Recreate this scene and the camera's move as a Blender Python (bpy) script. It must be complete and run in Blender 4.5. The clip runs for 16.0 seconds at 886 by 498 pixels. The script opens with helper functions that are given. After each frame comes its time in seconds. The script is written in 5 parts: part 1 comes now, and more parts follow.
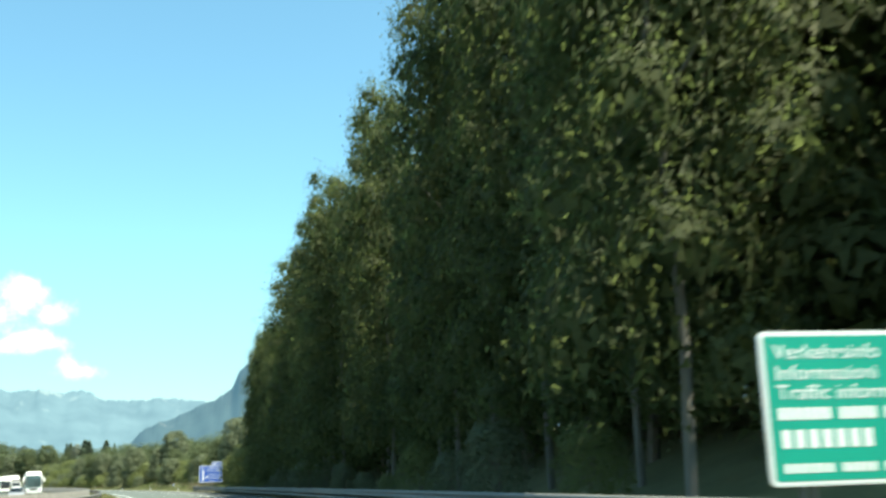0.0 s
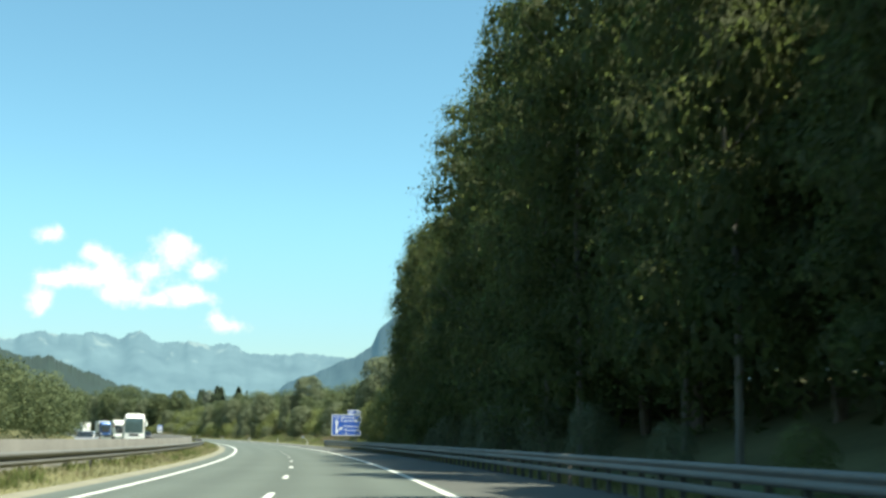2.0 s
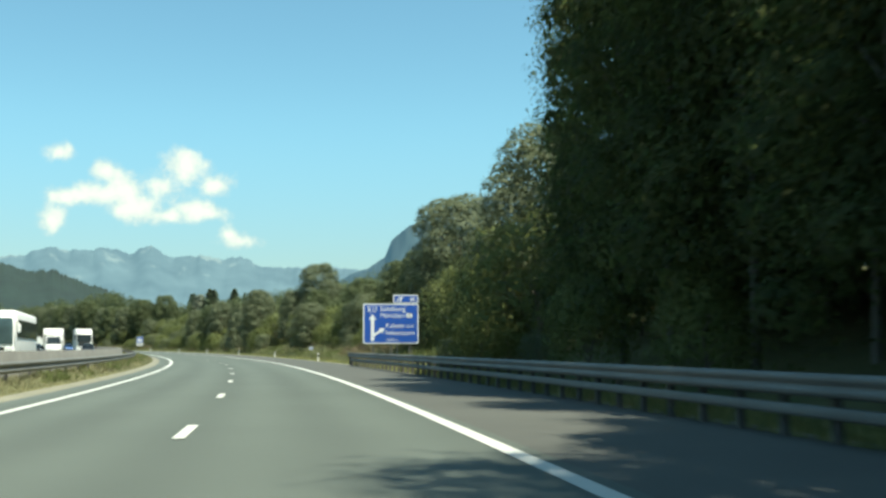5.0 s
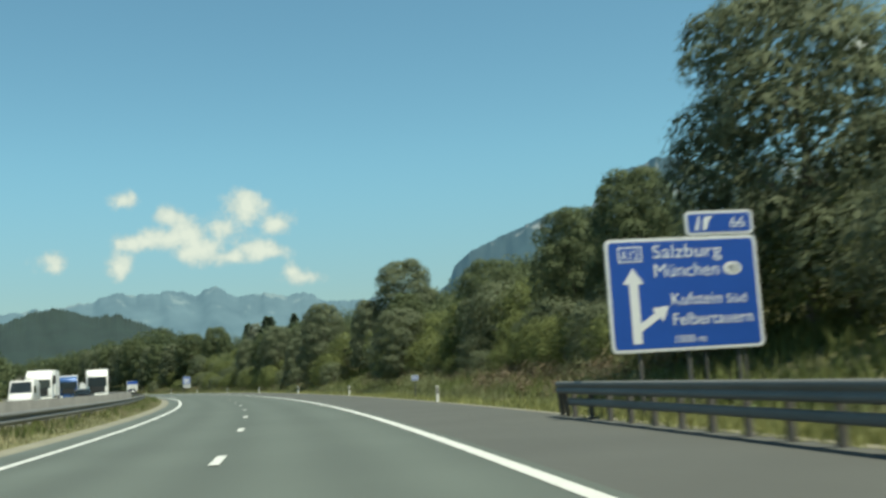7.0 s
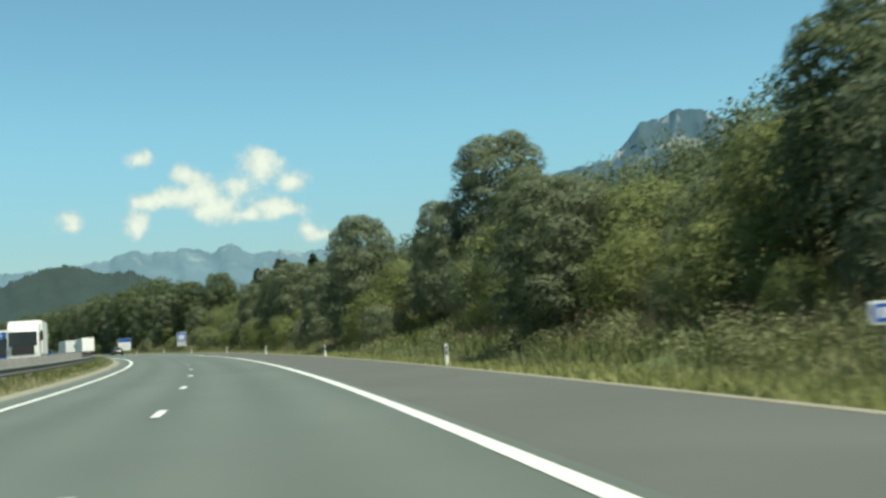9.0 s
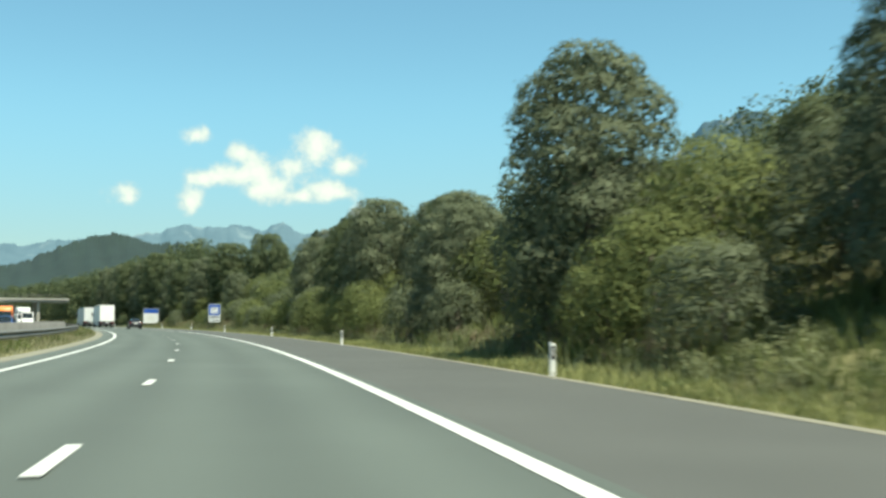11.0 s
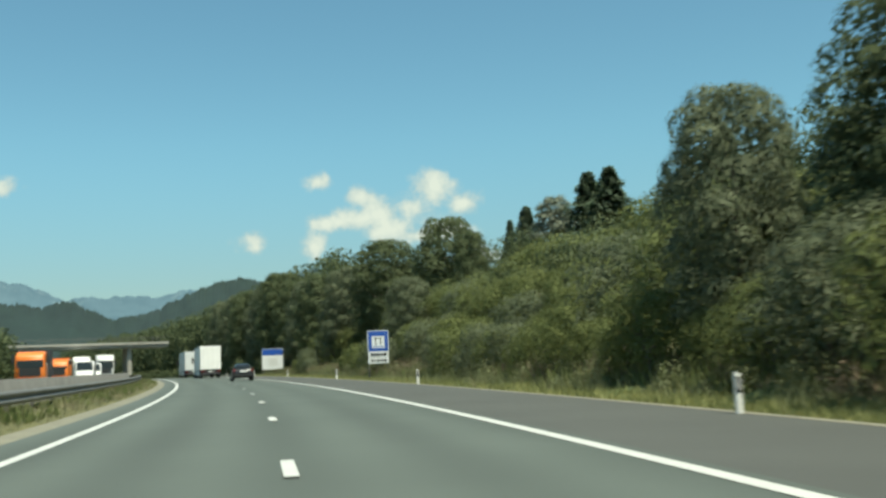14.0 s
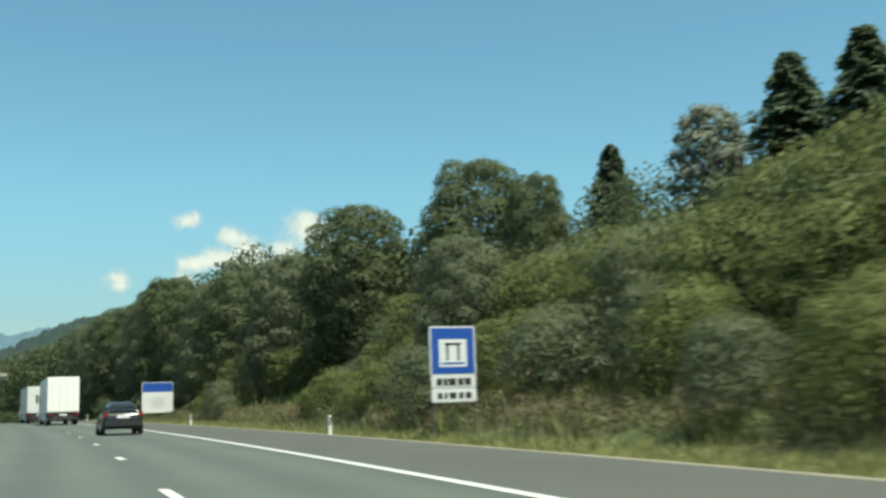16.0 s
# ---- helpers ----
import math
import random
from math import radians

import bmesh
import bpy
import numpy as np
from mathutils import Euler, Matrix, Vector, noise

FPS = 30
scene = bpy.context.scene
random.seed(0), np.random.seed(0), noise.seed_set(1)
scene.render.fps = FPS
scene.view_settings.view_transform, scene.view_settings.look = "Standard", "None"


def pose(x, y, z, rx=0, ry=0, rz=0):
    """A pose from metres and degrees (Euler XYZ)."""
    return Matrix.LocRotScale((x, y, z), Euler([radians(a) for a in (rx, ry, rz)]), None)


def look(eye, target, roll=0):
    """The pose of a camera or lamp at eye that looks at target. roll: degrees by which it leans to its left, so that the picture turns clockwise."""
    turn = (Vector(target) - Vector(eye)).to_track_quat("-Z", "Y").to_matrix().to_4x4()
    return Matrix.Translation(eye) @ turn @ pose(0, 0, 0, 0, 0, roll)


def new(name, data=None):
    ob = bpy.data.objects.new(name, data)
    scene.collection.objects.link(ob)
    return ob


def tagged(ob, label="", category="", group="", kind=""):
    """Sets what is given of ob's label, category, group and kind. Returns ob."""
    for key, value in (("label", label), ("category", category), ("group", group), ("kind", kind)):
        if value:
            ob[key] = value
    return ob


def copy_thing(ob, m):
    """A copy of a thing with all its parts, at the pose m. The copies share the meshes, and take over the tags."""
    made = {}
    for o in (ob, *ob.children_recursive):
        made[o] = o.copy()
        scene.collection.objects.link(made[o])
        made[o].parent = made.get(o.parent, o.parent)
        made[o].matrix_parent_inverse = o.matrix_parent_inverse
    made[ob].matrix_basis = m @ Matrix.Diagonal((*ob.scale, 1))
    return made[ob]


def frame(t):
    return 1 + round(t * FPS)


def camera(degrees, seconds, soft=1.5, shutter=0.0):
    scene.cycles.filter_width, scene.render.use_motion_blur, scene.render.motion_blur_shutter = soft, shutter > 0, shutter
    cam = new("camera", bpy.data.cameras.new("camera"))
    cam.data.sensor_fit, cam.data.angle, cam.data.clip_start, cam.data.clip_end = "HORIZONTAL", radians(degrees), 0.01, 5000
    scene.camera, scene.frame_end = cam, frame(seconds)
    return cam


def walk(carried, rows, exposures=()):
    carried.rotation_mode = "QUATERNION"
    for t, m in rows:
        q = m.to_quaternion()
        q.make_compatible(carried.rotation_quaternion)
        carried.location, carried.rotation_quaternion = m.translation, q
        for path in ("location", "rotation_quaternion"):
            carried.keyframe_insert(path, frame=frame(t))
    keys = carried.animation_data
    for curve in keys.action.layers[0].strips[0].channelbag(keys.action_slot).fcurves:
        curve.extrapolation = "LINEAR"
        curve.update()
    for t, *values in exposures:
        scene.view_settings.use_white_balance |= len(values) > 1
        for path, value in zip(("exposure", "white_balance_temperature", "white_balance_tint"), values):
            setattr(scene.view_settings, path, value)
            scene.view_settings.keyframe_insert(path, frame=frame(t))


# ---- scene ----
cam = camera(44.761, 16.0, soft=2.8, shutter=0.3)
# seconds, x, y, z, and degrees: heading to the left of +y, tilt up, roll
PATH = [
    (0.0, -1.504, -0.305, 1.138, 2.590, 12.166, -1.986),
    (0.5, -3.776, 8.078, 1.141, 4.731, 11.075, -1.125),
    (1.0, -5.999, 17.076, 1.149, 6.506, 10.493, 1.339),
    (1.5, -8.295, 26.521, 1.163, 8.360, 9.810, -1.003),
    (2.0, -10.737, 36.279, 1.183, 10.138, 10.302, 0.475),
    (2.5, -13.361, 46.246, 1.211, 10.731, 7.428, -0.350),
    (3.0, -16.178, 56.341, 1.245, 10.204, 6.433, -0.757),
    (3.8, -21.064, 72.627, 1.312, 10.295, 6.007, -0.642),
    (4.4, -25.001, 84.874, 1.374, 10.471, 5.766, -0.477),
    (5.0, -29.135, 97.112, 1.443, 10.723, 5.614, -0.331),
    (5.5, -32.708, 107.295, 1.507, 10.982, 5.571, -0.282),
    (6.0, -36.383, 117.462, 1.576, 12.272, 7.809, -1.091),
    (6.5, -40.156, 127.611, 1.651, 12.627, 8.544, -1.702),
    (7.0, -44.033, 137.738, 1.730, 13.944, 7.112, -3.392),
    (7.5, -48.026, 147.842, 1.814, 14.655, 5.848, -4.190),
    (8.0, -52.152, 157.917, 1.902, 14.773, 5.628, -4.117),
    (8.6, -57.303, 169.956, 2.014, 14.879, 5.210, -3.881),
    (9.2, -62.702, 181.923, 2.131, 14.964, 4.693, -3.479),
    (9.8, -68.364, 193.801, 2.253, 15.068, 4.238, -2.917),
    (10.5, -75.305, 207.519, 2.402, 15.272, 4.001, -2.068),
    (11.0, -80.481, 217.208, 2.511, 17.545, 4.457, -0.105),
    (11.5, -85.829, 226.792, 2.623, 18.823, 1.525, -0.727),
    (12.0, -91.337, 236.257, 2.738, 19.982, 2.354, -2.034),
    (12.5, -96.998, 245.593, 2.853, 21.269, 3.177, -3.672),
    (13.0, -102.798, 254.789, 2.971, 22.558, 5.902, -0.803),
    (13.5, -108.722, 263.845, 3.089, 24.598, 6.127, -0.305),
    (14.0, -114.755, 272.763, 3.208, 23.980, 6.474, -2.521),
    (14.5, -120.886, 281.556, 3.327, 22.878, 7.246, -2.301),
    (15.0, -127.104, 290.250, 3.447, 19.433, 8.715, 0.726),
    (15.5, -133.408, 298.875, 3.567, 15.791, 8.138, -0.529),
    (16.0, -139.815, 307.465, 3.688, 17.052, 8.535, -2.078),
]


def eye_pose(x, y, z, heading, tilt, roll):
    h, e = radians(heading), radians(tilt)
    return look((x, y, z), (x - math.sin(h) * math.cos(e), y + math.cos(h) * math.cos(e), z + math.sin(e)), roll)


walk(cam, [(row[0], eye_pose(*row[1:])) for row in PATH],
     exposures=[(t, e, 7000, -2.0) for t, e in ((0.0, 1.6), (1.5, 1.4), (3.0, 1.1), (5.5, 0.95), (7.0, 0.55), (8.0, 0.6), (10.5, 0.92), (11.0, 0.95), (12.5, 0.82), (14.5, 0.55), (16.0, 0.75))])

# world, sun and exposure
SUN_AZ, SUN_EL = 119.0, 64.0          # degrees clockwise from +y, and above the horizon
world = bpy.data.worlds.new("sky")
scene.world = world
world.use_nodes = True
wt = world.node_tree
for nd in list(wt.nodes):
    wt.nodes.remove(nd)


def wnode(kind):
    return wt.nodes.new(kind)


def wmath(op, a, b=None, c=None):
    nd = wnode("ShaderNodeMath")
    nd.operation = op
    for i, v in enumerate((a, b, c)):
        if v is None:
            continue
        if isinstance(v, (int, float)):
            nd.inputs[i].default_value = v
        else:
            wt.links.new(v, nd.inputs[i])
    return nd.outputs[0]


sky = wnode("ShaderNodeTexSky")
sky.sky_type, sky.sun_disc = "NISHITA", False
sky.sun_elevation, sky.sun_rotation = radians(SUN_EL), radians(SUN_AZ)
sky.air_density, sky.dust_density, sky.ozone_density = 1.0, 0.6, 2.0
coord = wnode("ShaderNodeTexCoord")
sep = wnode("ShaderNodeSeparateXYZ")
warp = wnode("ShaderNodeTexNoise")
warp.inputs["Scale"].default_value, warp.inputs["Detail"].default_value = 34.0, 9.0
warp.inputs["Roughness"].default_value = 0.62
puff = wnode("ShaderNodeTexNoise")
puff.inputs["Scale"].default_value, puff.inputs["Detail"].default_value = 80.0, 6.0
wt.links.new(coord.outputs["Generated"], warp.inputs["Vector"])
wt.links.new(coord.outputs["Generated"], puff.inputs["Vector"])
wt.links.new(coord.outputs["Generated"], sep.inputs[0])
azim = wmath("MULTIPLY", wmath("ARCTAN2", wmath("MULTIPLY", sep.outputs[0], -1.0), sep.outputs[1]), 57.29578)
elev = wmath("MULTIPLY", wmath("ARCSINE", sep.outputs[2]), 57.29578)
n1 = wmath("SUBTRACT", warp.outputs["Fac"], 0.5)
n2 = wmath("SUBTRACT", puff.outputs["Fac"], 0.5)
# fair-weather clouds: azimuth, elevation, half widths, strength
CLOUDS = [(24.3, 9.85, 1.6, 1.15, 1.9), (22.7, 8.9, 1.1, 0.75, 1.4), (25.5, 8.7, 1.5, 0.9, 0.95), (23.6, 7.5, 1.8, 0.65, 1.5), (25.3, 7.2, 1.8, 0.65, 1.6), (26.61, 7.6, 1.6, 0.9, 1.4), (27.41, 8.5, 1.5, 1.1, 1.5), (28.21, 9.4, 1.1, 0.7, 1.4), (29.01, 8.2, 1.6, 0.8, 1.4), (30.21, 8.1, 1.1, 0.6, 1.2), (30.71, 6.8, 0.9, 0.8, 1.2), (30.51, 10.25, 0.9, 0.55, 1.0), (34.01, 7.3, 1.1, 0.8, 1.1), (21.61, 5.95, 1.4, 0.55, 1.3), (22.01, 6.25, 0.7, 0.6, 1.1), (-8.4, 15.5, 1.2, 0.6, 1.3), (46.7, 9.95, 1.2, 0.65, 1.2)]
total = None
for ca, ce, wa, we, strength in CLOUDS:
    da = wmath("DIVIDE", wmath("SUBTRACT", azim, ca), wa)
    de = wmath("DIVIDE", wmath("SUBTRACT", elev, ce), we)
    r2 = wmath("ADD", wmath("MULTIPLY", da, da), wmath("MULTIPLY", de, de))
    body = wmath("MULTIPLY", wmath("SUBTRACT", 1.0, wmath("SQRT", r2)), strength)
    total = body if total is None else wmath("SMOOTH_MAX", total, body, 0.7)
dens = wmath("ADD", total, wmath("ADD", wmath("MULTIPLY", n1, 2.7), wmath("MULTIPLY", n2, 0.9)))
ramp = wnode("ShaderNodeMapRange")
ramp.interpolation_type = "SMOOTHSTEP"
wt.links.new(dens, ramp.inputs["Value"])
ramp.inputs["From Min"].default_value, ramp.inputs["From Max"].default_value = -0.05, 0.9
cover = wmath("MULTIPLY", ramp.outputs[0], 0.93)
shade = wnode("ShaderNodeMapRange")
wt.links.new(wmath("ADD", dens, wmath("MULTIPLY", n2, 1.2)), shade.inputs["Value"])
shade.inputs["From Min"].default_value, shade.inputs["From Max"].default_value = 0.1, 1.3
cloud_col = wnode("ShaderNodeMixRGB")
wt.links.new(shade.outputs[0], cloud_col.inputs[0])
cloud_col.inputs[1].default_value, cloud_col.inputs[2].default_value = (3.5, 4.2, 4.4, 1), (5.5, 5.75, 5.4, 1)
skymix = wnode("ShaderNodeMixRGB")
tone = wnode("ShaderNodeMixRGB")
tone.blend_type = "MULTIPLY"
tone.inputs[0].default_value, tone.inputs[2].default_value = 1.0, (0.705, 0.99, 0.955, 1)
wt.links.new(sky.outputs[0], tone.inputs[1])
low_sky = wnode("ShaderNodeMapRange")
low_sky.interpolation_type = "SMOOTHSTEP"
wt.links.new(elev, low_sky.inputs["Value"])
low_sky.inputs["From Min"].default_value, low_sky.inputs["From Max"].default_value = 1.0, 13.0
low_sky.inputs["To Min"].default_value, low_sky.inputs["To Max"].default_value = 1.0, 0.0
haze = wnode("ShaderNodeMixRGB")
haze.blend_type = "MULTIPLY"
haze.inputs[2].default_value = (0.76, 0.60, 0.64, 1)
wt.links.new(low_sky.outputs[0], haze.inputs[0])
wt.links.new(tone.outputs[0], haze.inputs[1])
wt.links.new(cover, skymix.inputs[0])
wt.links.new(haze.outputs[0], skymix.inputs[1])
wt.links.new(cloud_col.outputs[0], skymix.inputs[2])
back = wnode("ShaderNodeBackground")
back.inputs["Strength"].default_value = 0.1
wt.links.new(skymix.outputs[0], back.inputs[0])
wt.links.new(back.outputs[0], wnode("ShaderNodeOutputWorld").inputs[0])

sun_data = bpy.data.lights.new("sun", "SUN")
sun_data.energy, sun_data.angle, sun_data.color = 4.6, radians(0.6), (1.0, 0.94, 0.84)
sun = new("sun", sun_data)
sun_dir = Vector((math.sin(radians(SUN_AZ)) * math.cos(radians(SUN_EL)),
                  math.cos(radians(SUN_AZ)) * math.cos(radians(SUN_EL)), math.sin(radians(SUN_EL))))
sun.matrix_world = look(sun_dir * 300, (0, 0, 0))


# the road's line: s metres along it, d metres to the left of the right edge line
KNOTS = [0.0, 30.0, 60.0, 90.0, 120.0, 150.0, 180.0, 210.0, 240.0, 300.0, 380.0, 460.0]
BEND = [1.5061, 1.3378, 1.1696, 1.1058, 1.0421, 1.234, 1.426, 1.2752, 1.1244, 1.4168, 0.8394, 0.8243]
SG = np.arange(-160.0, 1401.0, 1.0)
_k = np.interp(SG, KNOTS, BEND) * 1e-3
_th = np.concatenate([[0], np.cumsum((_k[1:] + _k[:-1]) / 2)])
_th += 0.2 - np.interp(0, SG, _th)
_x = np.concatenate([[0], np.cumsum(-(np.sin(_th[1:]) + np.sin(_th[:-1])) / 2)])
_y = np.concatenate([[0], np.cumsum((np.cos(_th[1:]) + np.cos(_th[:-1])) / 2)])
_x -= np.interp(0, SG, _x)
_y -= np.interp(0, SG, _y)
_c = np.clip(SG, -60, 480)
_z = 3.277454e-05 * _c ** 2 + -3.189502e-08 * _c ** 3


def head(s):
    """The road's heading at s, radians to the left of +y."""
    return float(np.interp(s, SG, _th))


def place(s, d, z=0.0):
    t = np.interp(s, SG, _th)
    return Vector((float(np.interp(s, SG, _x) - np.cos(t) * d), float(np.interp(s, SG, _y) - np.sin(t) * d),
                   float(np.interp(s, SG, _z) + z)))


def places(s, d, z):
    t = np.interp(s, SG, _th)
    return np.stack([np.interp(s, SG, _x) - np.cos(t) * d, np.interp(s, SG, _y) - np.sin(t) * d,
                     np.interp(s, SG, _z) + z], -1)


def road_pose(s, d, z=0.0, turn=0.0):
    """A pose on the road: x to its right, y along it; turn in degrees to the left."""
    return Matrix.Translation(place(s, d, z)) @ Matrix.Rotation(head(s) + radians(turn), 4, "Z")


# ---- materials ----
def mat(name, base, rough=0.8, metal=0.0, vary=0.15, scale=8.0, fine=60.0, bump=0.0, island=0.0, tint=None, emit=None,
        through_light=0.0, spec=0.5, stretch=(1, 1, 1), passing=(1.0, 1.0, 1.0)):
    m = bpy.data.materials.new(name)
    m.use_nodes = True
    nt = m.node_tree
    b = nt.nodes["Principled BSDF"]
    out = nt.nodes["Material Output"]
    b.inputs["Roughness"].default_value, b.inputs["Metallic"].default_value = rough, metal
    b.inputs["Specular IOR Level"].default_value = spec
    tc = nt.nodes.new("ShaderNodeTexCoord")
    mp = nt.nodes.new("ShaderNodeMapping")
    mp.inputs["Scale"].default_value = stretch
    nt.links.new(tc.outputs["Object"], mp.inputs[0])
    big, small = nt.nodes.new("ShaderNodeTexNoise"), nt.nodes.new("ShaderNodeTexNoise")
    big.inputs["Scale"].default_value, small.inputs["Scale"].default_value = 1.0 / scale, fine
    big.inputs["Detail"].default_value, small.inputs["Detail"].default_value = 4.0, 3.0
    nt.links.new(mp.outputs[0], big.inputs[0])
    nt.links.new(mp.outputs[0], small.inputs[0])
    add = nt.nodes.new("ShaderNodeMath")
    add.operation = "MULTIPLY_ADD"
    add.inputs[1].default_value = 0.6
    nt.links.new(small.outputs["Fac"], add.inputs[0])
    nt.links.new(big.outputs["Fac"], add.inputs[2])
    value = add.outputs[0]                       # about 0.8 in the mean
    if island:
        rnd = nt.nodes.new("ShaderNodeNewGeometry").outputs["Random Per Island"]
        more = nt.nodes.new("ShaderNodeMath")
        more.operation = "MULTIPLY_ADD"
        more.inputs[1].default_value = island
        nt.links.new(rnd, more.inputs[0])
        nt.links.new(value, more.inputs[2])
        off = nt.nodes.new("ShaderNodeMath")
        off.operation = "SUBTRACT"
        off.inputs[1].default_value = island / 2
        nt.links.new(more.outputs[0], off.inputs[0])
        value = off.outputs[0]
    mr = nt.nodes.new("ShaderNodeMapRange")
    mr.inputs["From Min"].default_value, mr.inputs["From Max"].default_value = 0.35, 1.25
    nt.links.new(value, mr.inputs[0])
    mix = nt.nodes.new("ShaderNodeMixRGB")
    low = [c * (1 - vary) for c in base]
    high = [min(1.0, c * (1 + vary)) for c in (tint or base)]
    mix.inputs[1].default_value, mix.inputs[2].default_value = (*low, 1), (*high, 1)
    nt.links.new(mr.outputs[0], mix.inputs[0])
    nt.links.new(mix.outputs[0], b.inputs["Base Color"])
    if bump:
        bp = nt.nodes.new("ShaderNodeBump")
        bp.inputs["Strength"].default_value, bp.inputs["Distance"].default_value = bump, 0.02
        nt.links.new(small.outputs["Fac"], bp.inputs["Height"])
        nt.links.new(bp.outputs[0], b.inputs["Normal"])
    if emit:
        b.inputs["Emission Color"].default_value, b.inputs["Emission Strength"].default_value = (*emit[:3], 1), emit[3]
    if through_light:
        tr = nt.nodes.new("ShaderNodeBsdfTranslucent")
        gain = nt.nodes.new("ShaderNodeVectorMath")
        gain.operation = "MULTIPLY"
        gain.inputs[1].default_value = passing
        nt.links.new(mix.outputs[0], gain.inputs[0])
        nt.links.new(gain.outputs[0], tr.inputs[0])
        ms = nt.nodes.new("ShaderNodeMixShader")
        ms.inputs[0].default_value = through_light
        nt.links.new(b.outputs[0], ms.inputs[1])
        nt.links.new(tr.outputs[0], ms.inputs[2])
        nt.links.new(ms.outputs[0], out.inputs[0])
    return m


M_ASPHALT = mat("asphalt", (0.076, 0.092, 0.080), 0.85, vary=0.16, scale=5.0, fine=45, bump=0.25, stretch=(1, 1, 1))
M_SHOULDER = mat("shoulder_asphalt", (0.070, 0.074, 0.067), 0.9, vary=0.2, scale=3.0, fine=40, bump=0.3)


def wheel_tracks(m, first, pitch, depth):
    """Worn, paler wheel tracks and darker oil stripes along the lanes."""
    nt = m.node_tree
    b = nt.nodes["Principled BSDF"]
    src = b.inputs["Base Color"].links[0].from_socket
    at = nt.nodes.new("ShaderNodeAttribute")
    at.attribute_name = "across"
    tc = nt.nodes.new("ShaderNodeTexCoord")
    wob = nt.nodes.new("ShaderNodeTexNoise")
    wob.inputs["Scale"].default_value = 0.05
    nt.links.new(tc.outputs["Object"], wob.inputs["Vector"])
    prev = at.outputs["Fac"]
    for op, value in (("SUBTRACT", first), ("MULTIPLY", 2 * math.pi / pitch)):
        nd = nt.nodes.new("ShaderNodeMath")
        nd.operation = op
        nd.inputs[1].default_value = value
        nt.links.new(prev, nd.inputs[0])
        prev = nd.outputs[0]
    cs = nt.nodes.new("ShaderNodeMath")
    cs.operation = "COSINE"
    nt.links.new(prev, cs.inputs[0])
    mul = nt.nodes.new("ShaderNodeMath")
    mul.operation = "MULTIPLY"
    nt.links.new(cs.outputs[0], mul.inputs[0])
    nt.links.new(wob.outputs["Fac"], mul.inputs[1])
    gain = nt.nodes.new("ShaderNodeMath")
    gain.operation = "MULTIPLY_ADD"
    gain.inputs[1].default_value, gain.inputs[2].default_value = depth * 2, 1.0
    nt.links.new(mul.outputs[0], gain.inputs[0])
    mix = nt.nodes.new("ShaderNodeVectorMath")
    mix.operation = "SCALE"
    nt.links.new(src, mix.inputs[0])
    nt.links.new(gain.outputs[0], mix.inputs["Scale"])
    nt.links.new(mix.outputs[0], b.inputs["Base Color"])


wheel_tracks(M_ASPHALT, 0.95, 1.85, 0.09)
M_PAINT = mat("road_paint", (0.52, 0.53, 0.50), 0.6, vary=0.1, scale=0.7, fine=30)
M_GRAVEL = mat("gravel_edge", (0.188, 0.180, 0.135), 0.95, vary=0.3, scale=1.2, fine=18, bump=0.5)
M_SOIL = mat("verge_soil", (0.085, 0.10, 0.035), 0.95, vary=0.4, scale=2.5, fine=9, bump=0.5, tint=(0.13, 0.12, 0.05))
M_GROUND = mat("meadow", (0.07, 0.10, 0.03), 0.95, vary=0.35, scale=14, fine=2, bump=0.3)
M_GRASS = mat("grass_blades", (0.14, 0.19, 0.052), 0.75, vary=0.45, scale=3, fine=5, island=0.5, tint=(0.26, 0.26, 0.105), through_light=0.35)
M_WEED = mat("tall_weeds", (0.125, 0.155, 0.068), 0.8, vary=0.25, scale=2.0, fine=5, island=0.15, tint=(0.190, 0.200, 0.100), through_light=0.35)
M_MEDIAN = mat("median_turf", (0.17, 0.18, 0.085), 0.8, vary=0.35, scale=2, fine=5, island=0.4, tint=(0.27, 0.26, 0.15), through_light=0.3)
M_DRY = mat("dry_grass", (0.25, 0.23, 0.13), 0.8, vary=0.4, scale=3, fine=5, island=0.5, through_light=0.3)
M_HEATHER = mat("dock_seed_heads", (0.155, 0.132, 0.080), 0.85, vary=0.25, scale=1.5, fine=5, island=0.15, tint=(0.200, 0.156, 0.102), through_light=0.3)
M_LEAF_DARK = mat("alder_leaves", (0.037, 0.052, 0.023), 0.65, vary=0.25, scale=3, fine=3, island=0.35, tint=(0.082, 0.092, 0.044), through_light=0.5, spec=0.12, passing=(2.1, 2.3, 1.7))
M_LEAF_WILLOW = mat("willow_leaves", (0.106, 0.130, 0.074), 0.65, vary=0.16, scale=2.5, fine=3, island=0.1, tint=(0.158, 0.180, 0.110), through_light=0.38, spec=0.15)
M_LEAF_BUSH = mat("bush_leaves", (0.116, 0.148, 0.052), 0.7, vary=0.16, scale=2, fine=3, island=0.08, tint=(0.176, 0.196, 0.078), through_light=0.42, spec=0.12)
M_LEAF_MID = mat("ash_leaves", (0.076, 0.103, 0.050), 0.65, vary=0.16, scale=2.5, fine=3, island=0.1, tint=(0.118, 0.140, 0.072), through_light=0.38, spec=0.12)
M_NEEDLE = mat("spruce_needles", (0.120, 0.160, 0.105), 0.65, vary=0.3, scale=2, fine=4, island=0.35, through_light=0.4, spec=0.2, passing=(1.3, 1.35, 1.2))
M_BIRCH = mat("silver_leaves", (0.20, 0.225, 0.165), 0.55, vary=0.3, scale=2, fine=4, island=0.5, through_light=0.35, spec=0.3)
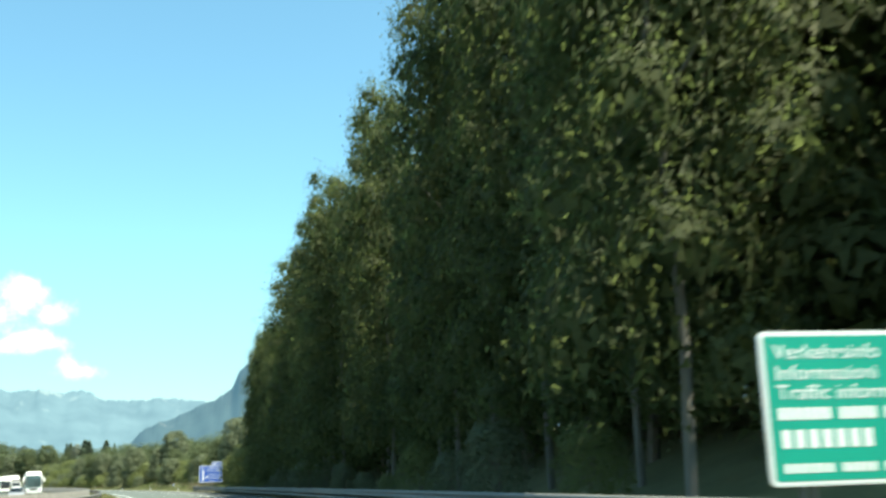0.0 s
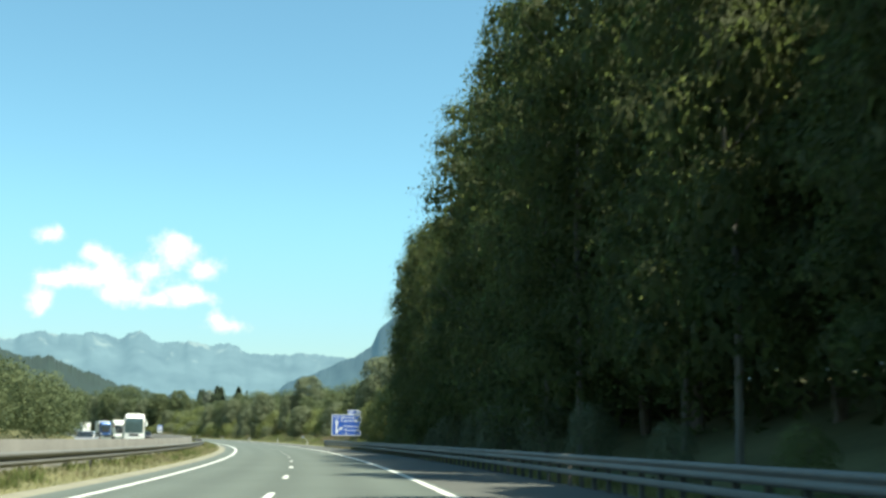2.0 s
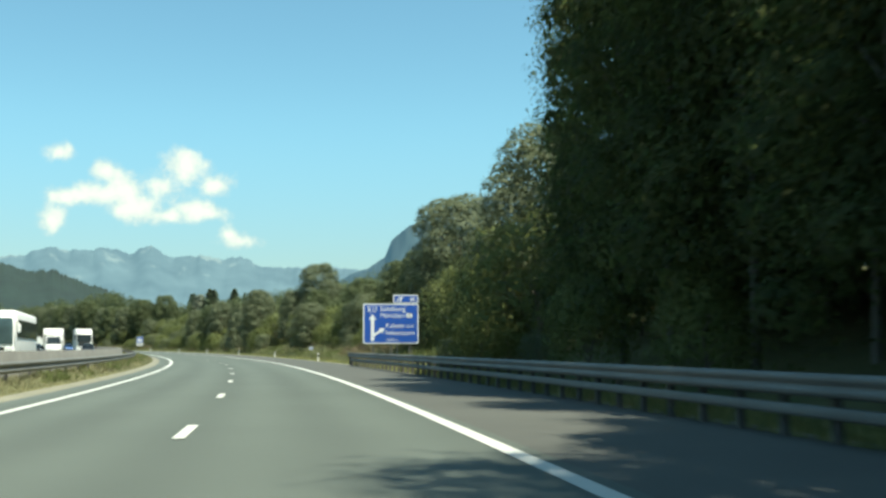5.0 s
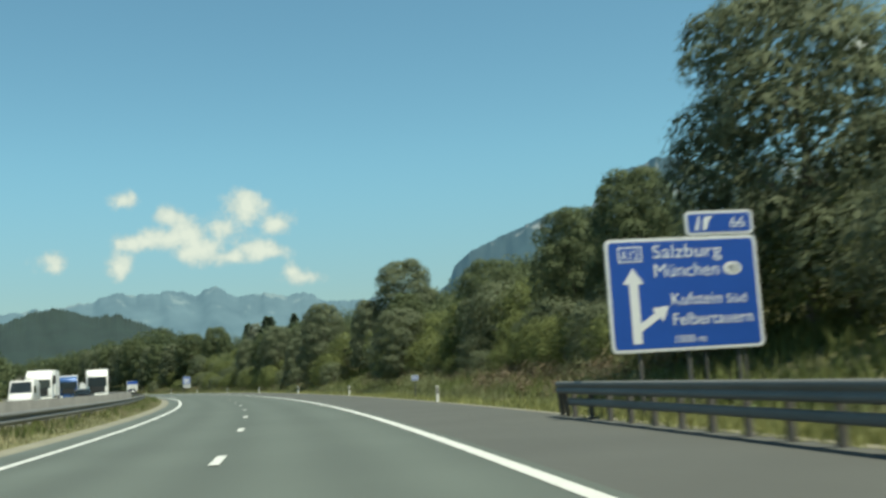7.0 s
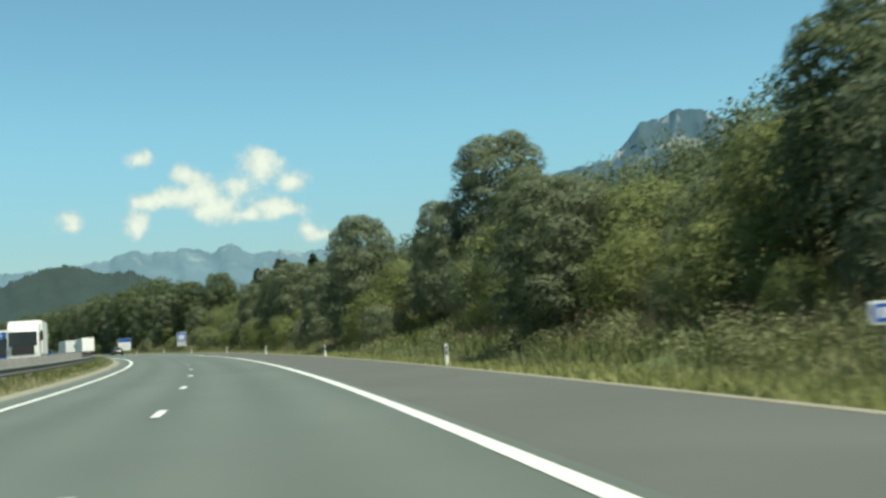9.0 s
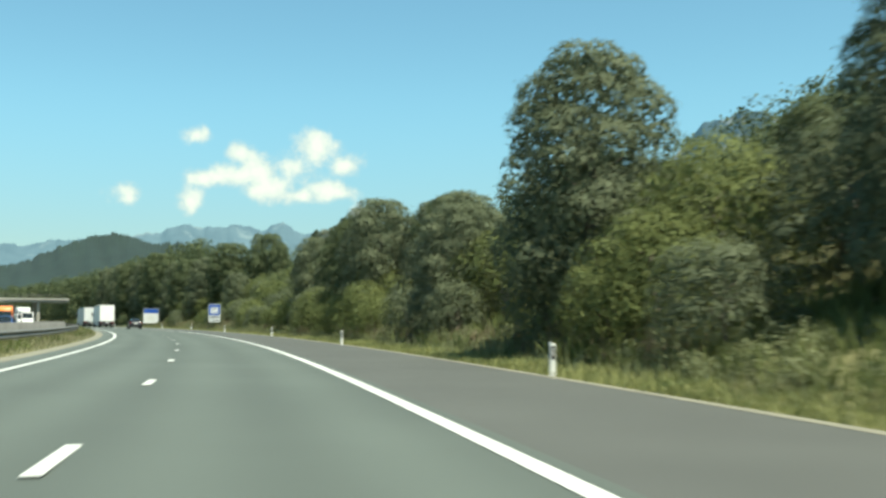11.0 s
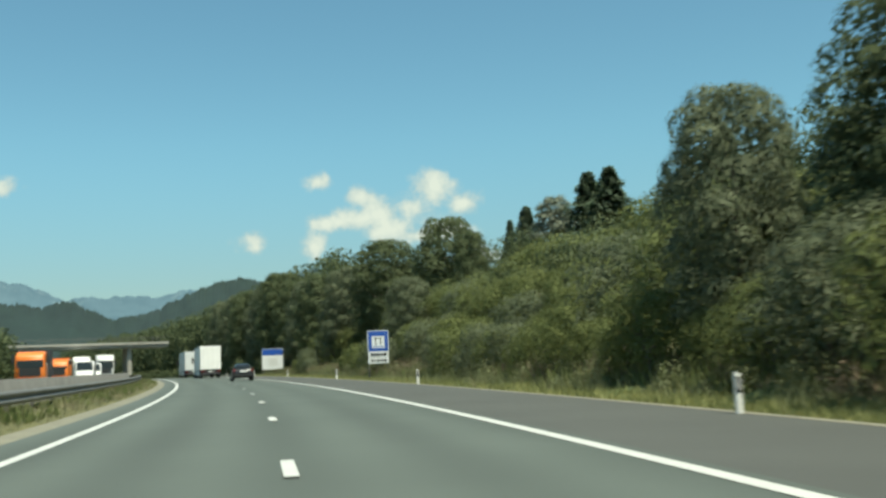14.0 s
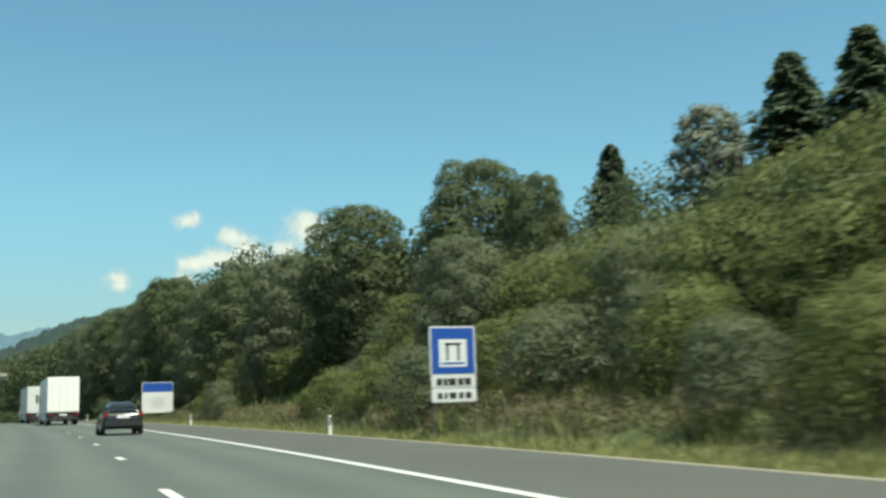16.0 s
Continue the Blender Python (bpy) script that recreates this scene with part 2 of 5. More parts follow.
M_BARK_PALE = mat("pale_bark", (0.13, 0.122, 0.105), 0.85, vary=0.35, scale=0.8, fine=9, bump=0.4, stretch=(1, 1, 0.35))
M_BARK = mat("bark", (0.13, 0.11, 0.085), 0.9, vary=0.4, scale=0.8, fine=14, bump=0.6, stretch=(1, 1, 0.3))
M_STEEL = mat("galvanised_steel", (0.135, 0.137, 0.128), 0.62, metal=0.1, vary=0.3, scale=1.5, fine=12)
M_STEEL_POST = mat("steel_post", (0.095, 0.095, 0.09), 0.7, metal=0.1, vary=0.25, scale=1, fine=10)
M_SIGN_BACK = mat("aluminium_frame", (0.62, 0.63, 0.62), 0.5, metal=0.3, vary=0.1, scale=1, fine=9)
M_SIGN_WHITE = mat("sign_white", (0.62, 0.64, 0.65), 0.4, vary=0.05, scale=1, fine=8)
M_SIGN_BLUE = mat("sign_blue", (0.014, 0.07, 0.33), 0.4, vary=0.12, scale=1.2, fine=8)
M_SIGN_GREEN = mat("sign_green", (0.0, 0.24, 0.175), 0.4, vary=0.12, scale=1.2, fine=8)
M_BLACK = mat("black_plastic", (0.02, 0.02, 0.02), 0.5, vary=0.2)
M_WHITE_PLASTIC = mat("white_plastic", (0.66, 0.66, 0.62), 0.5, vary=0.12, scale=0.4, fine=12)
M_REFLECT = mat("reflector", (0.35, 0.35, 0.36), 0.2, vary=0.1)
M_CONCRETE = mat("concrete", (0.30, 0.29, 0.26), 0.9, vary=0.22, scale=2.0, fine=10, bump=0.3)
M_CONCRETE_ROAD = mat("concrete_barrier", (0.125, 0.125, 0.115), 0.92, vary=0.4, scale=1.2, fine=6, bump=0.3)
M_TRUCK_WHITE = mat("white_truck_panel", (0.80, 0.79, 0.76), 0.45, vary=0.07, scale=1.2, fine=4)
M_TRUCK_GREY = mat("grey_truck_panel", (0.60, 0.61, 0.60), 0.45, vary=0.07, scale=1.2, fine=4)
M_RUBBER = mat("rubber", (0.018, 0.018, 0.018), 0.85, vary=0.3)
M_RIM = mat("wheel_rim", (0.45, 0.45, 0.46), 0.35, metal=0.8, vary=0.1)
M_CHASSIS = mat("chassis", (0.04, 0.04, 0.042), 0.7, vary=0.3)
M_CAR_DARK = mat("anthracite_car_paint", (0.035, 0.037, 0.042), 0.25, metal=0.3, vary=0.1)
M_CAR_SILVER = mat("silver_car_paint", (0.42, 0.43, 0.45), 0.3, metal=0.5, vary=0.08)
M_CAR_BLUE = mat("blue_car_paint", (0.04, 0.10, 0.26), 0.3, metal=0.2, vary=0.1)
M_CAR_WHITE = mat("white_car_paint", (0.58, 0.58, 0.57), 0.3, vary=0.06)
M_ORANGE = mat("orange_truck_paint", (0.72, 0.19, 0.035), 0.4, vary=0.1)
M_GLASS = mat("dark_glass", (0.03, 0.04, 0.045), 0.06, vary=0.1, spec=0.8)
M_GLASS_BLUE = mat("tinted_windscreen", (0.10, 0.16, 0.17), 0.15, vary=0.25, scale=0.8, fine=3, spec=0.7)
M_RED = mat("tail_light_red", (0.16, 0.015, 0.015), 0.25, vary=0.1)
M_LAMP = mat("headlight_glass", (0.7, 0.7, 0.68), 0.1, vary=0.05)
M_PLATE = mat("number_plate", (0.7, 0.7, 0.68), 0.4, vary=0.05)
# the hill's blue-green emission imitates haze in the air before it
M_HILL = mat("hazed_wooded_hill", (0.003, 0.009, 0.007), 0.95, vary=0.6, scale=45, fine=0.10, tint=(0.007, 0.016, 0.011), emit=(0.05, 0.14, 0.155, 0.11))
# both mountains: distance haze painted in by bluish colour and emission
M_FAR = mat("hazed_far_mountains", (0.009, 0.022, 0.034), 0.95, vary=0.55, scale=200, fine=0.014, tint=(0.034, 0.050, 0.054), emit=(0.14, 0.29, 0.39, 0.41))
M_FARTHEST = mat("hazed_rocky_mountain", (0.006, 0.015, 0.018), 0.95, vary=0.4, scale=190, fine=0.02, tint=(0.014, 0.026, 0.026), emit=(0.06, 0.17, 0.265, 0.33))


def rock_faces(m, low, high, scale=0.0085, pale=(0.15, 0.155, 0.145, 1)):
    """Pale bare rock breaking through the woods high on a mountain."""
    nt = m.node_tree
    b = nt.nodes["Principled BSDF"]
    src = b.inputs["Base Color"].links[0].from_socket
    tc, mp = nt.nodes.new("ShaderNodeTexCoord"), nt.nodes.new("ShaderNodeMapping")
    mp.inputs["Scale"].default_value = (1.0, 1.0, 0.45)
    nt.links.new(tc.outputs["Object"], mp.inputs[0])
    ns, sep = nt.nodes.new("ShaderNodeTexNoise"), nt.nodes.new("ShaderNodeSeparateXYZ")
    ns.inputs["Scale"].default_value, ns.inputs["Detail"].default_value, ns.inputs["Roughness"].default_value = scale, 7.0, 0.6
    nt.links.new(mp.outputs[0], ns.inputs["Vector"])
    nt.links.new(tc.outputs["Object"], sep.inputs[0])
    hi = nt.nodes.new("ShaderNodeMapRange")
    hi.inputs["From Min"].default_value, hi.inputs["From Max"].default_value = low, high
    hi.inputs["To Min"].default_value, hi.inputs["To Max"].default_value = -0.12, 0.02
    nt.links.new(sep.outputs[2], hi.inputs[0])
    ad = nt.nodes.new("ShaderNodeMath")
    nt.links.new(ns.outputs["Fac"], ad.inputs[0])
    nt.links.new(hi.outputs[0], ad.inputs[1])
    st = nt.nodes.new("ShaderNodeMapRange")
    st.interpolation_type = "SMOOTHSTEP"
    st.inputs["From Min"].default_value, st.inputs["From Max"].default_value = 0.565, 0.65
    nt.links.new(ad.outputs[0], st.inputs[0])
    mx = nt.nodes.new("ShaderNodeMixRGB")
    mx.inputs[2].default_value = pale
    nt.links.new(st.outputs[0], mx.inputs[0])
    nt.links.new(src, mx.inputs[1])
    nt.links.new(mx.outputs[0], b.inputs["Base Color"])


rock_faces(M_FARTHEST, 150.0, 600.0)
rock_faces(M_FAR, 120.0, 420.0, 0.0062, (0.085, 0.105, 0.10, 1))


# ---- mesh helpers ----
def part(name, bm, material, parent, label=""):
    me = bpy.data.meshes.new(name)
    bm.to_mesh(me)
    bm.free()
    me.materials.append(material)
    ob = new(name, me)
    ob.parent = parent
    return tagged(ob, label)


def thing(name, m, label, category, group="", kind=""):
    ob = new(name)
    ob.matrix_basis = m
    return tagged(ob, label, category, group, kind)


def box(bm, x0, y0, z0, x1, y1, z1, bevel=0.0, m=None):
    made = bmesh.ops.create_cube(bm, size=1.0)["verts"]
    for v in made:
        v.co = Vector((x0 + (v.co.x + 0.5) * (x1 - x0), y0 + (v.co.y + 0.5) * (y1 - y0), z0 + (v.co.z + 0.5) * (z1 - z0)))
    if bevel:
        edges = list({e for v in made for e in v.link_edges})
        res = bmesh.ops.bevel(bm, geom=edges, offset=bevel, segments=2, affect="EDGES", clamp_overlap=True)
        made = list({v for f in res["faces"] for v in f.verts} | {v for v in made if v.is_valid})
    if m is not None:
        bmesh.ops.transform(bm, matrix=m, verts=made)
    return bm


def tube(bm, a, b, r0, r1=None, seg=8):
    a, b = Vector(a), Vector(b)
    r1 = r0 if r1 is None else r1
    q = (b - a).to_track_quat("Z", "Y").to_matrix()
    rings = []
    for c, r in ((a, r0), (b, r1)):
        rings.append([bm.verts.new(c + q @ Vector((r * math.cos(i * 2 * math.pi / seg), r * math.sin(i * 2 * math.pi / seg), 0))) for i in range(seg)])
    for i in range(seg):
        bm.faces.new((rings[0][i], rings[0][(i + 1) % seg], rings[1][(i + 1) % seg], rings[1][i]))
    bm.faces.new(rings[1])
    bm.faces.new(rings[0][::-1])
    return bm


def raw_mesh(name, verts, faces_flat, per_face, material):
    """A mesh from numpy arrays: verts (n, 3), faces (m * per_face)."""
    me = bpy.data.meshes.new(name)
    nf = len(faces_flat) // per_face
    me.vertices.add(len(verts))
    me.vertices.foreach_set("co", np.asarray(verts, np.float32).ravel())
    me.loops.add(len(faces_flat))
    me.loops.foreach_set("vertex_index", np.asarray(faces_flat, np.int32))
    me.polygons.add(nf)
    me.polygons.foreach_set("loop_start", np.arange(0, nf * per_face, per_face, dtype=np.int32))
    me.update(calc_edges=True)
    me.materials.append(material)
    return me


def strip(name, s0, s1, step, profile, material, label, category="", kind="structure"):
    """A sheet along the road; profile: rows of (d, z)."""
    ss = np.arange(s0, s1 + 0.01, step)
    pr = np.array(profile, float)
    S, D = np.meshgrid(ss, pr[:, 0], indexing="ij")
    Z = np.broadcast_to(pr[:, 1], S.shape)
    v = places(S.ravel(), D.ravel(), Z.ravel())
    n, m = len(ss), len(pr)
    i, j = np.meshgrid(np.arange(n - 1), np.arange(m - 1), indexing="ij")
    a = (i * m + j).ravel()
    f = np.stack([a, a + 1, a + m + 1, a + m], -1)
    if pr[0, 0] < pr[-1, 0]:
        f = f[:, ::-1]
    f = f[:, ::-1]
    me = raw_mesh(name, v, f.ravel(), 4, material)
    me.shade_smooth()
    across = me.attributes.new("across", "FLOAT", "POINT")
    across.data.foreach_set("value", D.ravel().astype(np.float32))
    return tagged(new(name, me), label, category, "", kind)


# ---- ground, road and banks ----
def bank(d):
    """Height of the ground beside the road at d."""
    d = np.asarray(d, float)
    right = np.interp(-d, [4.1, 5.0, 7.0, 9.0, 16.0, 30.0, 120.0], [0.0, -0.05, 0.1, 0.7, 3.4, 5.5, 9.0])
    left = np.interp(d, [24.0, 27.0, 40.0, 90.0, 300.0], [0.0, 0.3, 1.8, 3.0, 6.0])
    return np.where(d < 0, right, left)


def build_ground():
    near_x, near_y = np.arange(-420, 141, 5.0), np.arange(-160, 621, 5.0)
    far = 40 * 1.32 ** np.arange(1, 18)
    xs = np.concatenate([(near_x[0] - far)[::-1], near_x, near_x[-1] + far])
    ys = np.concatenate([(near_y[0] - far)[::-1], near_y, near_y[-1] + far])
    X, Y = np.meshgrid(xs, ys, indexing="ij")
    px, py = X.ravel(), Y.ravel()
    use = SG[::4]
    rx, ry, rt, rz = _x[::4], _y[::4], _th[::4], _z[::4]
    dist = (px[:, None] - rx[None]) ** 2 + (py[:, None] - ry[None]) ** 2
    k = dist.argmin(1)
    d = -np.cos(rt[k]) * (px - rx[k]) - np.sin(rt[k]) * (py - ry[k])
    z = rz[k] + bank(d) - 0.35
    n, m = len(xs), len(ys)
    i, j = np.meshgrid(np.arange(n - 1), np.arange(m - 1), indexing="ij")
    a = (i * m + j).ravel()
    f = np.stack([a, a + m, a + m + 1, a + 1], -1)
    me = raw_mesh("ground", np.stack([px, py, z], -1), f.ravel(), 4, M_GROUND)
    me.shade_smooth()
    tagged(new("ground", me), "green meadow ground of the valley floor", "ground", "", "structure")


build_ground()
W_LANE, W_LEFT, W_EDGE = 3.75, 7.40, -4.11
strip("road", -120, 760, 4, [(8.35 - 0.433 * k, 0.02 - 0.0025 * abs(8.35 - 0.433 * k - 3.75)) for k in range(21)], M_ASPHALT,
      "grey asphalt carriageway of the motorway", "road")
strip("hard_shoulder", -120, 760, 4, [(-0.3, 0.01), (-2.0, 0.005), (W_EDGE, 0.0)], M_SHOULDER,
      "darker grey asphalt hard shoulder beside the lanes", "road")
strip("opposite_road", -120, 760, 4, [(24.0, 0.02), (18.0, 0.1), (12.9, 0.02)], M_ASPHALT,
      "grey asphalt opposite carriageway", "road")
strip("gravel_edge", -120, 700, 2, [(W_EDGE, 0.004), (-4.25, 0.02), (-4.42, -0.02)], M_GRAVEL, "pale gravel along the asphalt edge", "gravel")
strip("median_gravel", -120, 700, 2, [(9.1, 0.02), (8.75, 0.035), (8.35, 0.004)], M_GRAVEL, "pale gravel beside the left lane", "gravel")
dd = [-4.40, -5.0, -6.0, -7.0, -8.0, -9.0, -11.0, -13.0, -16.0, -20.0, -25.0, -30.0]
strip("verge", -120, 700, 4, [(d, float(bank(d)) - 0.02) for d in dd], M_SOIL, "grassy verge and bank beside the shoulder", "verge")
strip("median", -120, 700, 4, [(12.9, 0.0), (11.5, 0.12), (10.0, 0.12), (8.75, 0.015)], M_SOIL, "grassy median strip with weeds", "median")
dl = [60.0, 50.0, 40.0, 33.0, 29.0, 27.0, 25.5, 24.0]
strip("left_verge", -120, 700, 4, [(d, float(bank(d))) for d in dl], M_SOIL, "grassy verge beyond the opposite carriageway", "verge")

# painted lines
strip("edge_line_right", -120, 700, 2, [(0.11, 0.019), (-0.11, 0.018)], M_PAINT, "solid white line along the hard shoulder", "road marking")
strip("edge_line_left", -120, 700, 2, [(W_LEFT + 0.10, 0.014), (W_LEFT - 0.10, 0.015)], M_PAINT, "solid white line along the median", "road marking")
strip("opposite_edge_line", -120, 700, 3, [(13.75, 0.05), (13.55, 0.05)], M_PAINT, "solid white line of the opposite carriageway", "road marking")
DASH0, DASH_STEP, DASH_LEN = 128.56, 11.398, 3.2
lane_marking = thing("lane_marking", Matrix(), "dashed white line between the two lanes", "road marking", "", "structure")
dash_mesh = None
for k in range(-14, 52):
    s = DASH0 + k * DASH_STEP
    if dash_mesh is None:
        bm = bmesh.new()
        box(bm, -0.08, -DASH_LEN / 2, 0.0, 0.08, DASH_LEN / 2, 0.004)
        dash_mesh = bpy.data.meshes.new("dash")
        bm.to_mesh(dash_mesh)
        bm.free()
        dash_mesh.materials.append(M_PAINT)
    ob = new("dash", dash_mesh)
    ob.parent = lane_marking
    ob.matrix_basis = road_pose(s, W_LANE, 0.022)


# ---- guard rails ----
W_BEAM = [(0.0, -0.155), (0.02, -0.15), (0.08, -0.11), (0.08, -0.05), (0.015, -0.02), (0.015, 0.02), (0.08, 0.05), (0.08, 0.11), (0.02, 0.15), (0.0, 0.155)]
BOX_BEAM = [(0.0, -0.14), (0.06, -0.14), (0.09, -0.10), (0.09, -0.04), (0.05, -0.015), (0.05, 0.015), (0.09, 0.04), (0.09, 0.10), (0.06, 0.14), (-0.06, 0.14), (-0.06, -0.14), (0.0, -0.14)]
LOW_BEAM = [(0.0, -0.075), (0.05, -0.075), (0.06, -0.04), (0.06, 0.05), (0.04, 0.075), (-0.02, 0.075), (-0.02, -0.07), (0.0, -0.075)]


def beam(name, s0, s1, d, z, section, side, material, parent, label=""):
    """A rail along the road; section: rows of (out, up); side +1 faces left, -1 faces right."""
    ss = np.append(np.arange(s0, s1, 4.0), s1)
    sec = np.array(section)
    S, O = np.meshgrid(ss, sec[:, 0], indexing="ij")
    _, U = np.meshgrid(ss, sec[:, 1], indexing="ij")
    v = places(S.ravel(), d + side * O.ravel(), z + U.ravel())
    n, m = len(ss), len(sec)
    i, j = np.meshgrid(np.arange(n - 1), np.arange(m - 1), indexing="ij")
    a = (i * m + j).ravel()
    me = raw_mesh(name, v, np.stack([a, a + 1, a + m + 1, a + m], -1).ravel(), 4, material)
    ob = new(name, me)
    ob.parent = parent
    return tagged(ob, label)


def rail_posts(parent, s0, s1, step, d, height, mesh_name="post"):
    bm = bmesh.new()
    box(bm, -0.05, -0.06, -0.3, 0.05, 0.06, height, 0.01)
    me = bpy.data.meshes.new(mesh_name)
    bm.to_mesh(me)
    bm.free()
    me.materials.append(M_STEEL_POST)
    for s in np.arange(s0, s1, step):
        ob = new(mesh_name, me)
        ob.parent = parent
        ob.matrix_basis = road_pose(float(s), d, 0.0)


RAIL_END = 170.0
right_rail = thing("guard_rail", Matrix(), "galvanised steel double guard rail with posts beside the shoulder", "guard rail")
beam("upper_beam", -120, RAIL_END, -3.78, 0.685, BOX_BEAM, 1, M_STEEL, right_rail)
beam("lower_beam", -120, RAIL_END - 0.8, -3.80, 0.37, LOW_BEAM, 1, M_STEEL, right_rail)
rail_posts(right_rail, -118, RAIL_END - 0.2, 1.33, -3.92, 0.72)
bm = bmesh.new()
tube(bm, place(RAIL_END - 0.05, -3.80, 0.70), place(RAIL_END + 0.45, -3.95, 0.05), 0.09, 0.07, 8)
tube(bm, place(RAIL_END - 0.4, -3.80, 0.66), place(RAIL_END + 0.1, -4.0, 0.02), 0.06, 0.06, 8)
part("end_piece", bm, M_STEEL_POST, right_rail, "bent-down end of the rail")
median_rail = thing("guard_rail", Matrix(), "galvanised steel guard rail along the grassy median", "guard rail")
beam("upper_beam", -120, 700, 10.55, 0.58, [(o * 1.2, u * 1.25) for o, u in W_BEAM], -1, M_STEEL, median_rail)
rail_posts(median_rail, -118, 460, 4.0, 10.74, 0.70)
# concrete wall that parts the carriageways
wall = strip("median_wall", -120, 700, 4, [(12.35, -0.1), (12.15, 0.12), (12.03, 1.08), (11.83, 1.08), (11.71, 0.12), (11.5, -0.1)], M_CONCRETE_ROAD,
             "pale concrete barrier between the carriageways", "barrier")


# ---- delineator posts ----
def delineator(m):
    t = thing("delineator_post", m, "white plastic delineator post with black reflector panel", "road post", "posts along the road")
    bm = bmesh.new()
    box(bm, -0.06, -0.05, -0.2, 0.06, 0.05, 0.74, 0.015)
    for v in bm.verts:
        if v.co.z > 0.65:
            v.co.z -= (v.co.x + 0.06) * 0.35
    part("body", bm, M_WHITE_PLASTIC, t)
    bm = bmesh.new()
    box(bm, -0.048, -0.056, 0.36, 0.048, 0.056, 0.66, 0.01)
    part("band", bm, M_BLACK, t, "black panel round the reflector")
    bm = bmesh.new()
    box(bm, -0.018, -0.060, 0.44, 0.018, -0.050, 0.60)
    part("reflector", bm, M_REFLECT, t)
    return t


POSTS = [(190.0, -4.16), (223.3, -4.49), (254.7, -4.38), (285.5, -4.06), (315.9, -4.04), (349.3, -4.17), (379.1, -4.14), (413.0, -4.3), (444.5, -4.3), (477.0, -4.3), (509.0, -4.3), (541.0, -4.3)]
proto = None
for s, d in POSTS:
    m = road_pose(s, d - 0.03, -0.02)
    proto = delineator(m) if proto is None else (copy_thing(proto, m) and proto)


# ---- trees and bushes ----
def leaves(centres, normals, length, width, rng, droop=0.0, loose=0.45, soft=0.3):
    """Corners and normals of many pointed leaf sprays."""
    n = len(centres)
    nrm = normals + rng.normal(0, loose, (n, 3))
    nrm /= np.linalg.norm(nrm, axis=1)[:, None] + 1e-9
    u = rng.normal(0, 1, (n, 3))
    u[:, 2] -= droop
    u -= nrm * (u * nrm).sum(1)[:, None]
    u /= np.linalg.norm(u, axis=1)[:, None] + 1e-9
    w = np.cross(nrm, u)
    le = length * rng.uniform(0.6, 1.35, n)[:, None]
    wi = width * rng.uniform(0.7, 1.3, n)[:, None]
    v = np.stack([centres - u * le / 2 - w * wi / 2, centres + u * le / 2, centres - u * le / 2 + w * wi / 2], 1)
    return v.reshape(-1, 3), np.repeat(rounded_way(normals, rng, soft), 3, axis=0)


def rounded_way(ways, rng, soft):
    """Normals that follow the clump a leaf grows on, so that a crown shades as rounded masses."""
    nr = ways / (np.linalg.norm(ways, axis=1)[:, None] + 1e-9) + rng.normal(0, soft, (len(ways), 3))
    return nr / (np.linalg.norm(nr, axis=1)[:, None] + 1e-9)


def leaf_mesh(name, verts, normals, material):
    me = raw_mesh(name, verts, np.arange(len(verts)), 3, material)
    me.normals_split_custom_set_from_vertices(normals.astype(np.float32))
    return me


def shells(blobs, n, rng, rough=0.3, fill=0.25):
    """Points and outward ways on the shells of many ellipsoids (x, y, z, rx, ry, rz)."""
    b = np.array(blobs)
    area = (b[:, 3] * b[:, 5]) ** 1.0
    which = rng.choice(len(b), n, p=area / area.sum())
    way = rng.normal(0, 1, (n, 3))
    way[:, 2] = np.where(way[:, 2] < -0.6, -way[:, 2], way[:, 2])
    way /= np.linalg.norm(way, axis=1)[:, None]
    bump = np.sin(way @ np.array([7.1, 3.3, 5.2]) + which) * np.sin(way @ np.array([-4.2, 6.1, 3.7]) * 1.7 + 2 * which)
    r = 1.0 + rough * 0.5 * bump + rng.normal(0, rough * 0.22, n)
    inner = rng.random(n) < fill
    r = np.where(inner, r * rng.uniform(0.35, 0.9, n), r)
    return b[which, :3] + way * b[which, 3:] * r[:, None], way


def trunk_mesh(height, r0, lean, limbs, rng, low=0.3):
    bm = bmesh.new()
    pts = [Vector((0, 0, -0.6))]
    steps = 6
    for i in range(1, steps + 1):
        f = i / steps
        pts.append(Vector((lean * f * f + rng.normal(0, 0.12), rng.normal(0, 0.12), height * f)))
    for i in range(steps):
        tube(bm, pts[i], pts[i + 1], r0 * (1 - i / steps) + 0.03, r0 * (1 - (i + 1) / steps) + 0.03, 7)
    for _ in range(limbs):
        f = rng.uniform(low, 0.9)
        k = min(int(f * steps), steps - 1)
        a = pts[k].lerp(pts[k + 1], f * steps - k)
        ang, ln = rng.uniform(0, 6.283), height * rng.uniform(0.12, 0.26)
        b = a + Vector((math.cos(ang) * ln * 0.8, math.sin(ang) * ln * 0.8, ln * 0.65))
        tube(bm, a, b, r0 * (1 - f) * 0.55 + 0.02, 0.015, 5)
    return bm


